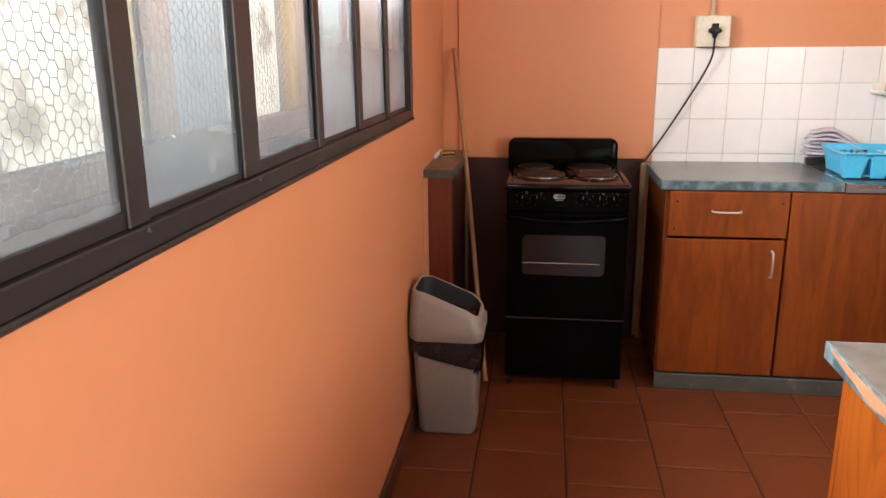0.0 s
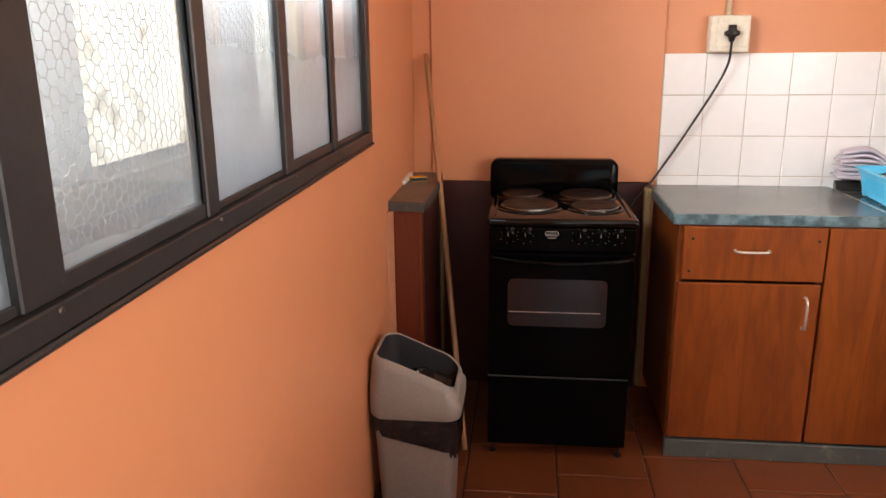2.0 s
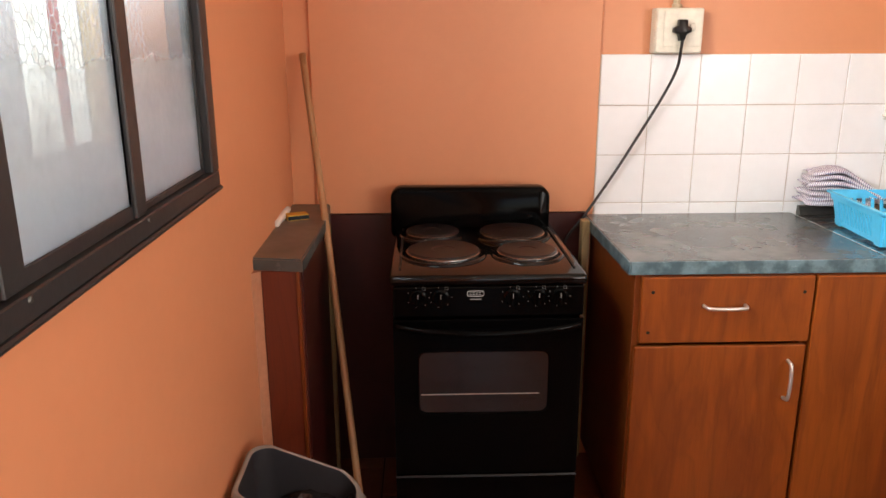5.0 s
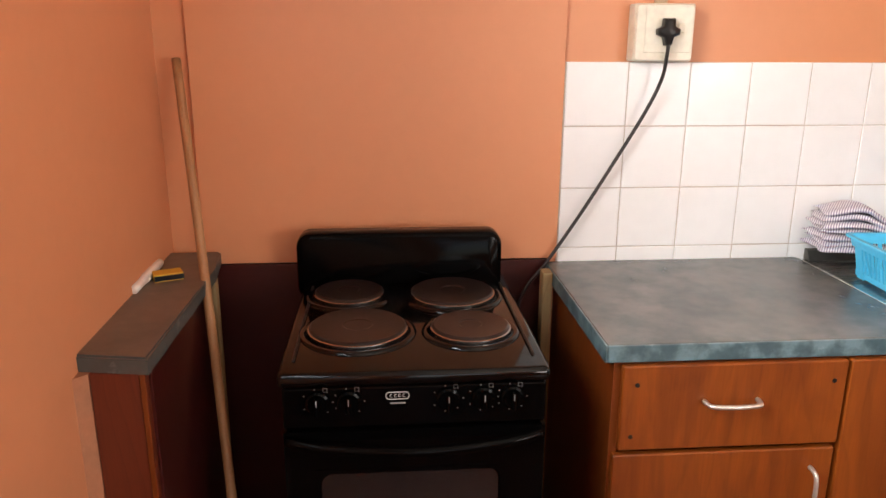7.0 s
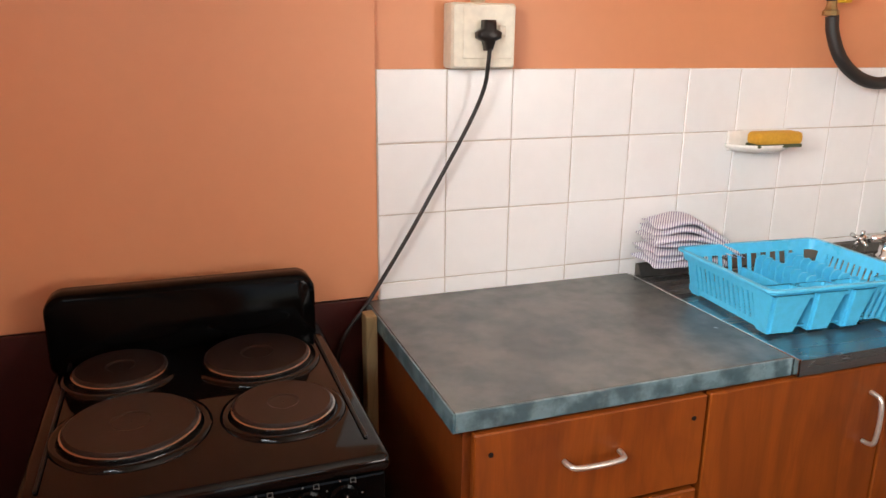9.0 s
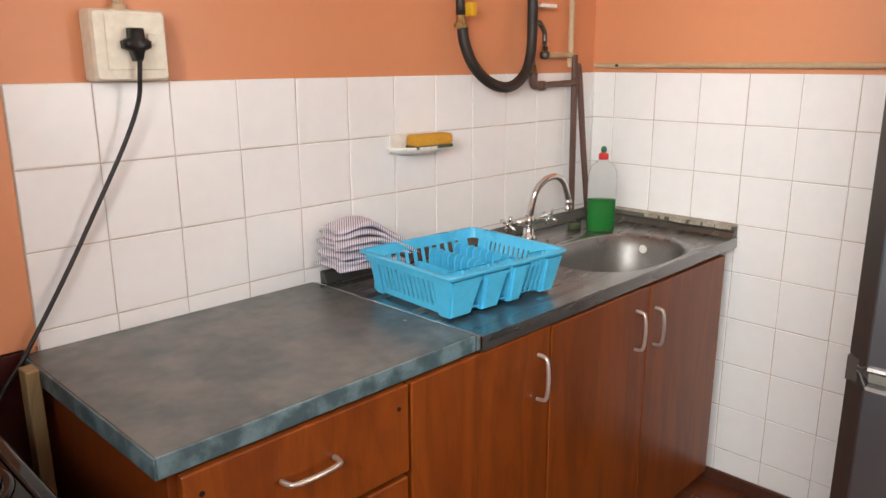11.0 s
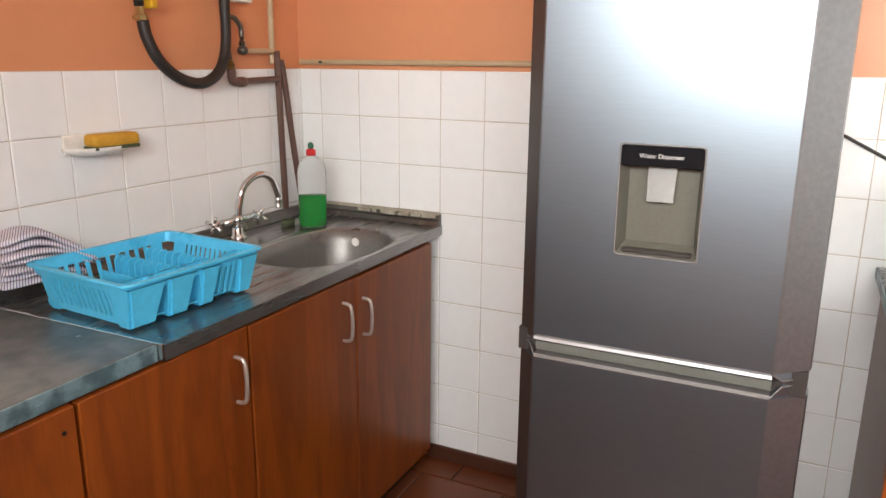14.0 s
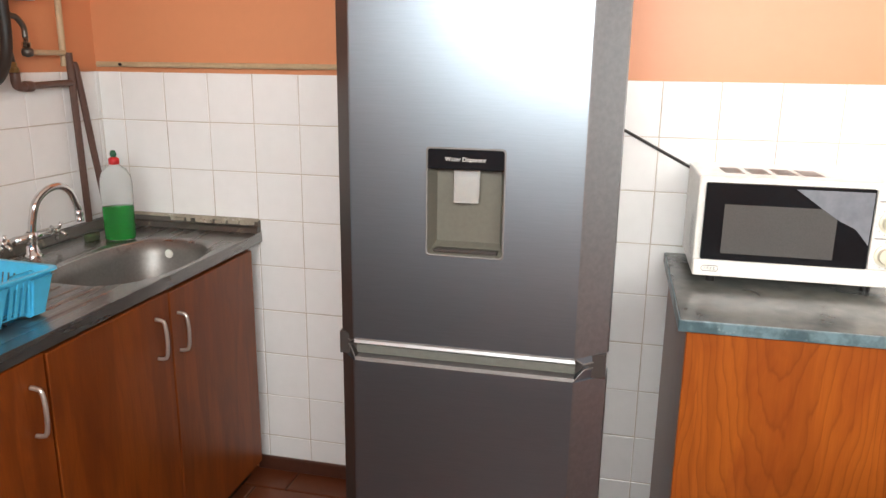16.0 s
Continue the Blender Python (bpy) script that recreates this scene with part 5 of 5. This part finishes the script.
local("nozzle", lathe(bmesh.new(), ((0.006, 0.250), (0.0095, 0.256), (0.0095, 0.262), (0.006, 0.270), (0.0, 0.271)), (0, 0, 0), "z", 16), M_GREEN_CAP, bottle, "dark green push top", True)
bottle.rotation_euler = (0, 0, radians(-55))
bm = bmesh.new()
loft(bm, [[(2.196 + 0.028 * math.cos(a * 0.6283), 3.585 + 0.018 * math.sin(a * 0.6283), 0.8555 + h) for a in range(10)] for h in (0.0, 0.014, 0.018)])
tagged(part("dish_scourer", bm, M_SCOUR, None, "dark worn scourer beside the bottle", True), category="scourer")

# soap dish with sponge
dish = thing("soap_dish", (1.585, 3.66, 1.163), "white ceramic soap dish fixed to the tiles", "soap dish")
rings = []
for z, s in ((1.146, 0.50), (1.150, 0.78), (1.160, 0.97), (1.168, 1.0), (1.168, 0.93), (1.160, 0.86)):
    rings.append([(1.583 + 0.098 * s * math.cos(math.pi + math.pi * i / 20), 3.697 + 0.070 * s * math.sin(math.pi + math.pi * i / 20), z) for i in range(21)])
part("tray", loft(bmesh.new(), rings, True), M_WHITE, dish, "", True)
bm = boxed(1.490, 1.677, 3.691, 3.6985, 1.150, 1.200, 0.0035, 2)
part("back_plate", bm, M_WHITE, dish)
sp = thing("sponge", (1.600, 3.655, 1.1615), "worn yellow sponge with a dark scouring side", "sponge")
local("foam", boxed(-0.064, 0.066, -0.026, 0.026, 0.006, 0.038, 0.011, 4), M_SPONGE, sp, "", True)
local("scouring_pad", boxed(-0.064, 0.064, -0.025, 0.025, 0.0, 0.0088, 0.002), M_SCOUR, sp)
sp.rotation_euler = (0, 0, radians(-4))

# dish rack
rack = thing("dish_rack", (1.4340, 3.3780, 0.8590), "sky blue plastic dish rack on the drainer", "dish rack")
RW, RD, RH, IN = 0.368, 0.318, 0.100, 0.024
bm = bmesh.new()
loft(bm, [[(x, y, RH - 0.004) for x, y in rounded(RW + 0.014, RD + 0.014, 0.024, 4)], [(x, y, RH) for x, y in rounded(RW + 0.012, RD + 0.012, 0.023, 4)],
          [(x, y, RH) for x, y in rounded(RW - 0.010, RD - 0.010, 0.016, 4)], [(x, y, RH - 0.024) for x, y in rounded(RW - 0.020, RD - 0.020, 0.014, 4)],
          [(x, y, RH - 0.024) for x, y in rounded(RW - 0.014, RD - 0.014, 0.016, 4)], [(x, y, RH - 0.004) for x, y in rounded(RW - 0.004, RD - 0.004, 0.018, 4)], [(x, y, RH - 0.004) for x, y in rounded(RW + 0.014, RD + 0.014, 0.024, 4)]], False)
local("rim", bm, M_BLUE, rack)
bar = cross = None
for k in range(15):
    y = -RD / 2 + IN + 0.010 + k * (RD - 2 * IN - 0.020) / 14
    if bar is None:
        ob = local("base_bar", boxed(-RW / 2 + IN, RW / 2 - IN, -0.003, 0.003, 0.008, 0.0115), M_BLUE, rack)
        bar = ob.data
    else:
        ob = new("base_bar", bar)
        ob.parent = rack
    ob.location = (0, y, 0)
for k in range(4):
    x = -RW / 2 + IN + 0.010 + k * (RW - 2 * IN - 0.020) / 3
    if cross is None:
        ob = local("cross_bar", boxed(-0.004, 0.004, -RD / 2 + IN, RD / 2 - IN, 0.0116, 0.0145), M_BLUE, rack)
        cross = ob.data
    else:
        ob = new("cross_bar", cross)
        ob.parent = rack
    ob.location = (x, 0, 0)


def slanted(a0, a1, top_in, bot_in, half, z0, z1, t=0.0028):
    """A slat between the base and the rim, for a wall that faces -y at distance half."""
    bm = bmesh.new()
    lo, hi = -half + bot_in, -half + top_in
    loft(bm, [[(a0, lo, z0), (a1, lo, z0), (a1, lo + t, z0), (a0, lo + t, z0)], [(a0, hi, z1), (a1, hi, z1), (a1, hi + t, z1), (a0, hi + t, z1)]])
    return bm


for turn_, nslat in ((90, 13), (180, 10), (270, 13)):
    wall_half, wall_len = (RD / 2, RW) if turn_ == 180 else (RW / 2, RD)
    m = Matrix.Rotation(radians(turn_), 4, "Z")
    base_mesh = None
    span = wall_len - 2 * IN - 0.06
    for k in range(nslat + 1):
        bm = slanted(-0.0048, 0.0048, 0.006, IN, wall_half, 0.010, RH - 0.018)
        if base_mesh is None:
            ob = local("slat", bm, M_BLUE, rack)
            base_mesh = ob.data
        else:
            bm.free()
            ob = new("slat", base_mesh)
            ob.parent = rack
        ob.matrix_basis = m @ Matrix.Translation((-span / 2 + k * span / nslat, 0, 0))
    for side in (-1, 1):
        a = side * (wall_len / 2 - IN - 0.008)
        bm = slanted(min(a, a - side * 0.030), max(a, a - side * 0.030), 0.006, IN, wall_half, 0.0, RH - 0.018)
        ob = local("corner_panel", bm, M_BLUE, rack)
        ob.matrix_basis = m
    ob = local("bottom_rail", slanted(-wall_len / 2 + IN, wall_len / 2 - IN, IN - 0.002, IN, wall_half, 0.004, 0.018), M_BLUE, rack)
    ob.matrix_basis = m
# cups of the front wall
for c, w in ((-0.134, 0.092), (-0.046, 0.072), (0.031, 0.055), (0.141, 0.060)):
    bm = bmesh.new()
    t = RD / 2
    rings = []
    for z, f, d0, d1 in ((0.0, 0.62, -t + 0.026, -t + 0.056), (0.004, 0.68, -t + 0.018, -t + 0.060), (RH - 0.012, 1.0, -t - 0.004, -t + 0.062), (RH - 0.012, 0.94, -t + 0.000, -t + 0.058), (0.010, 0.60, -t + 0.024, -t + 0.055)):
        rings.append([(c - w / 2 * f, d0, z), (c + w / 2 * f, d0, z), (c + w / 2 * f, d1, z), (c - w / 2 * f, d1, z)])
    loft(bm, rings, True)
    bmesh.ops.bevel(bm, geom=[e for e in bm.edges if abs(e.verts[0].co.z - e.verts[1].co.z) > 0.03], offset=0.006, segments=2, affect="EDGES")
    local("cup", bm, M_BLUE, rack, "tapered cutlery cup")
for k, c in enumerate((0.070, 0.086, 0.102)):
    local("front_slat", slanted(c - 0.004, c + 0.004, 0.002, IN, RD / 2, 0.012, RH - 0.014), M_BLUE, rack)
# plate combs and tray wall
tooth = None
for row, x in enumerate((0.012, 0.095)):
    for k in range(10):
        y = -0.088 + 0.023 * k
        if tooth is None:
            bm = bmesh.new()
            prism(bm, [(-0.016, 0.0), (0.016, 0.0), (0.015, 0.060), (0.007, 0.068), (-0.007, 0.068), (-0.015, 0.060)], "y", -0.0022, 0.0022)
            ob = local("plate_divider", bm, M_BLUE, rack)
            tooth = ob.data
        else:
            ob = new("plate_divider", tooth)
            ob.parent = rack
        ob.location = (x, y, 0.0115)
local("tray_wall", boxed(-0.034, -0.029, -0.092, 0.125, 0.0117, 0.052, 0.001), M_BLUE, rack)
local("tray_wall", boxed(-0.145, -0.036, -0.092, -0.087, 0.0117, 0.060, 0.001), M_BLUE, rack)
local("tray_wall", boxed(-0.028, 0.135, -0.104, -0.099, 0.0117, 0.064, 0.001), M_BLUE, rack)
rack.rotation_euler = (0, 0, radians(-4.5))


# stack of folded cloths
def cloth(z, w, d, turn_, seed, sag, dx=0.0, hump=0.0):
    r = random.Random(seed)
    bm = bmesh.new()
    nx, ny = 14, 10
    ph = [r.uniform(0, 6) for _ in range(6)]
    top_, bot = [], []
    for j in range(ny + 1):
        for i in range(nx + 1):
            u, v = i / nx - 0.5, j / ny - 0.5
            edge = max(abs(u), abs(v)) * 2
            h = 0.0022 * math.sin(9 * u + ph[0]) + 0.002 * math.sin(7 * v + ph[1] + 4 * u) + 0.0010 * math.sin(21 * u + 13 * v + ph[2])
            fall = -sag * max(0.0, u + 0.05) ** 1.5 + hump * math.exp(-((u + 0.12) / 0.22) ** 2)
            wob = 1 + 0.03 * math.sin(8 * v + ph[3]) + 0.02 * math.sin(15 * v + ph[4])
            x, y = u * w * wob, v * d * (1 + 0.03 * math.sin(7 * u + ph[5]))
            rnd = 0.0060 * (1 - max(0.0, edge - 0.86) / 0.14) ** 0.5 + 0.0006
            top_.append(bm.verts.new((x, y, h * 0.6 + fall + rnd)))
            bot.append(bm.verts.new((x, y, h * 0.6 + fall - rnd)))
    row = nx + 1
    for j in range(ny):
        for i in range(nx):
            a = j * row + i
            bm.faces.new((top_[a], top_[a + 1], top_[a + row + 1], top_[a + row]))
            bm.faces.new((bot[a], bot[a + row], bot[a + row + 1], bot[a + 1]))
    rim_ = [i for i in range(row)] + [j * row + nx for j in range(1, ny + 1)] + [ny * row + i for i in range(nx - 1, -1, -1)] + [j * row for j in range(ny - 1, 0, -1)]
    for a, b in zip(rim_, rim_[1:] + rim_[:1]):
        bm.faces.new((top_[a], bot[a], bot[b], top_[b]))
    bmesh.ops.transform(bm, matrix=Matrix.Translation((1.336 + dx, 3.606, z)) @ Matrix.Rotation(radians(turn_), 4, "Z"), verts=bm.verts[:])
    return bm


for k, (w, d, a, dx, sag, hump) in enumerate(((0.172, 0.118, -6, -0.022, 0.02, 0.0), (0.166, 0.112, -14, -0.016, 0.03, 0.0), (0.180, 0.114, -3, -0.016, 0.04, 0.001), (0.178, 0.108, -18, -0.004, 0.06, 0.002),
                                             (0.200, 0.110, -8, 0.000, 0.09, 0.004), (0.204, 0.106, -20, 0.006, 0.13, 0.008), (0.186, 0.098, -14, 0.008, 0.17, 0.016))):
    tagged(part("dish_cloth", cloth(0.912 + 0.0138 * k, w * 1.12, d * 1.04, a, 20 + k, sag, dx, hump), M_TOWEL, None, "folded striped kitchen cloth in a stack", True), category="cloth", group="stack of folded cloths")

# microwave
MX, MY0, MY1, MZ0, MZ1 = 2.130, 1.400, 1.852, 0.897, 1.138
mw = thing("microwave", (2.28, 1.62, 0.874), "white microwave oven with a black door", "microwave")
part("case", boxed(MX + 0.012, 2.425, MY0, MY1, MZ0, MZ1, 0.006, 2), M_WHITE, mw)
bm = bmesh.new()
box(bm, MX, MX + 0.0115, MY0 + 0.001, MY1 - 0.001, MZ0, 0.938, 0.004, 2)
part("lower_strip", bm, M_WHITE, mw)
DY0, DY1 = 1.470, 1.836
part("door", boxed(MX - 0.004, MX + 0.0115, DY0, DY1, 0.939, 1.126, 0.003, 2), M_LABEL, mw, "glossy black door")
bm = boxed(MX - 0.0055, MX - 0.0042, 1.545, 1.792, 0.957, 1.076, 0.0005)
part("door_window", bm, M_OVEN_GREY, mw, "grey mesh window of the door")
bm = bmesh.new()
curve = [(1.640, 1.119), (1.610, 1.098), (1.575, 1.073), (1.540, 1.050), (1.505, 1.033), (1.480, 1.004), (1.474, 0.995)]
pts = curve + [(1.474, 1.119)]
prism(bm, pts, "x", MX - 0.0066, MX - 0.0058)
part("peeling_film", bm, M_FILM, mw, "pale peeling protective film")
part("control_panel", boxed(MX - 0.002, MX + 0.0115, MY0 + 0.002, DY0 - 0.002, 0.939, 1.126, 0.003, 2), M_WHITE, mw)
for kz in (1.052, 0.975):
    bm = lathe(bmesh.new(), ((0.026, 0.0), (0.026, -0.004), (0.020, -0.006), (0.018, -0.016), (0.0, -0.017)), (MX - 0.002, 1.432, kz), "x", 28)
    box(bm, MX - 0.024, MX - 0.016, 1.429, 1.435, kz - 0.016, kz + 0.016, 0.001)
    k = part("knob", bm, M_CREAM, mw)
    bm = bmesh.new()
    for j in range(14):
        a = radians(25 * j + 10)
        box(bm, MX - 0.0026, MX - 0.0021, 1.432 + 0.031 * math.sin(a) - 0.0009, 1.432 + 0.031 * math.sin(a) + 0.0009, kz + 0.031 * math.cos(a) - 0.0009, kz + 0.031 * math.cos(a) + 0.0009)
    part("dial_marks", bm, M_GREY_INK, mw)
for kz in (1.098, 1.012):
    part("printed_bar", boxed(MX - 0.0026, MX - 0.0021, 1.436, 1.462, kz, kz + 0.003), M_GREY_INK, mw)
oval_badge(mw, "x", (MX - 0.0006, 1.812, 0.917), 0.040, 0.015, M_DIM_INK)
bm = bmesh.new()
for j in range(9):
    for i in range(3):
        box(bm, MX + 0.06 + 0.02 * i, MX + 0.074 + 0.02 * i, MY1 - 0.0004, MY1 + 0.0006, 0.935 + 0.011 * j, 0.939 + 0.011 * j)
part("side_vent", bm, M_GREY_INK, mw)
# four thin greyish brown squares in a row on the top
bm = bmesh.new()
for j in range(4):
    prism(bm, [(2.215, 1.785 - 0.060 * j), (2.312, 1.790 - 0.060 * j), (2.312, 1.745 - 0.060 * j), (2.215, 1.740 - 0.060 * j)], "z", MZ1 + 0.0002, MZ1 + 0.0007)
part("top_sticker", bm, M_TOP_SQUARES, mw, "greyish brown squares")
for fy in (MY0 + 0.05, MY1 - 0.05):
    for fx in (MX + 0.05, 2.38):
        bm = lathe(bmesh.new(), ((0.012, 0.0235), (0.012, 0.0), (0.0, 0.0)), (fx, fy, 0.874), "z", 12)
        part("foot", bm, M_BLACK, mw)
part("power_cord", tube(bmesh.new(), [(2.418, 1.838, 1.112), (2.436, 1.850, 1.120), (2.436, 1.93, 1.162), (2.437, 2.03, 1.214), (2.437, 2.12, 1.26)], 0.0042, 8, 6), M_RUBBER, mw, "black cord along the tiles", True)

# ---- wall tiles ----
rngt = random.Random(11)


def tile_mesh(name, w, h, t, material, bevel=0.002):
    """A tile in the x-z plane, its glazed face towards -y."""
    bm = bmesh.new()
    a, b = w / 2, h / 2
    loft(bm, [[(-a, t, -b), (a, t, -b), (a, t, b), (-a, t, b)], [(-a, bevel * 0.6, -b), (a, bevel * 0.6, -b), (a, bevel * 0.6, b), (-a, bevel * 0.6, b)],
              [(-a + bevel, 0, -b + bevel), (a - bevel, 0, -b + bevel), (a - bevel, 0, b - bevel), (-a + bevel, 0, b - bevel)]], True)
    bmesh.ops.recalc_face_normals(bm, faces=bm.faces[:])
    me = bpy.data.meshes.new(name)
    bm.to_mesh(me)
    bm.free()
    me.materials.append(material)
    return me


TILE = {}


def lay_tile(parent, w, h, m):
    key = (round(w, 4), round(h, 4))
    if key not in TILE:
        TILE[key] = tile_mesh("tile", w, h, 0.0085, M_TILE)
    ob = new("tile", TILE[key])
    ob.parent = parent
    ob.matrix_basis = m @ Matrix.Translation((rngt.uniform(-0.0004, 0.0004), rngt.uniform(-0.0003, 0.0003), rngt.uniform(-0.0004, 0.0004))) @ Matrix.Rotation(rngt.gauss(0, 0.0022), 4, "X") @ Matrix.Rotation(rngt.gauss(0, 0.0022), 4, "Z")


J = 0.0025
part("grout_bed", boxed(0.598, XE, 3.7015, YN - 0.0005, 0.80, ZT - 0.0005), M_GROUT, north, "grey stained grout")
for r in range(4):
    z1 = ZT - r * P
    z0 = max(z1 - P, 0.846)
    for c in range(13):
        a, b = X0 + c * P, min(X0 + (c + 1) * P, XE - 0.002)
        if b - a > 0.02:
            lay_tile(north, b - a - J, z1 - z0 - J, Matrix.Translation(((a + b) / 2, 3.6985, (z0 + z1) / 2)))
part("grout_bed", boxed(XE - 0.0085, XE + 0.0005, 0.5, YN - 0.001, 0.03, ZT - 0.0005), M_GROUT, east, "grey stained grout")
turn_e = Matrix.Rotation(radians(-90), 4, "Z")
ZB = 0.050
for r in range(9):
    z1 = ZT - r * P
    z0 = max(z1 - P, ZB)
    for c in range(-1, 20):
        b = 3.615 - c * P
        a = b - P
        b = min(b, 3.698)
        if z1 - z0 > 0.02:
            lay_tile(east, b - a - J, z1 - z0 - J, Matrix.Translation((2.4445, (a + b) / 2, (z0 + z1) / 2)) @ turn_e)

# ---- floor tiles ----
FP = 0.302
stag = {-1: 2.72, 0: 2.567, 1: 2.69, 2: 2.530, 3: 2.655}
FT = {}


def floor_tile(x0, x1, y0, y1):
    key = (round(x1 - x0, 3), round(y1 - y0, 3))
    if key not in FT:
        w, h, bv = (x1 - x0 - 0.006) / 2, (y1 - y0 - 0.006) / 2, 0.003
        bm = bmesh.new()
        loft(bm, [[(-w, -h, -0.010), (w, -h, -0.010), (w, h, -0.010), (-w, h, -0.010)], [(-w, -h, -0.002), (w, -h, -0.002), (w, h, -0.002), (-w, h, -0.002)],
                  [(-w + bv, -h + bv, 0), (w - bv, -h + bv, 0), (w - bv, h - bv, 0), (-w + bv, h - bv, 0)]], True)
        bmesh.ops.recalc_face_normals(bm, faces=bm.faces[:])
        me = bpy.data.meshes.new("floor_tile")
        bm.to_mesh(me)
        bm.free()
        me.materials.append(M_QUARRY)
        FT[key] = me
    ob = new("floor_tile", FT[key])
    ob.parent = floor
    ob.matrix_basis = Matrix.Translation(((x0 + x1) / 2, (y0 + y1) / 2, -0.0004)) @ Matrix.Rotation(rngt.gauss(0, 0.0015), 4, "X") @ Matrix.Rotation(rngt.gauss(0, 0.0015), 4, "Y")


for c in range(-1, 9):
    x0, x1 = -0.085 + (c - 0) * FP, -0.085 + (c + 1) * FP
    if c == -1:
        x0 = -0.372
    x1 = min(x1, XE)
    if x1 - x0 < 0.05:
        continue
    y = stag.get(c, 2.5 + rngt.random() * FP)
    while y > YS:
        y -= FP
    while y < YN - 0.01:
        floor_tile(x0, x1, max(y, YS), min(y + FP, YN))
        y += FP
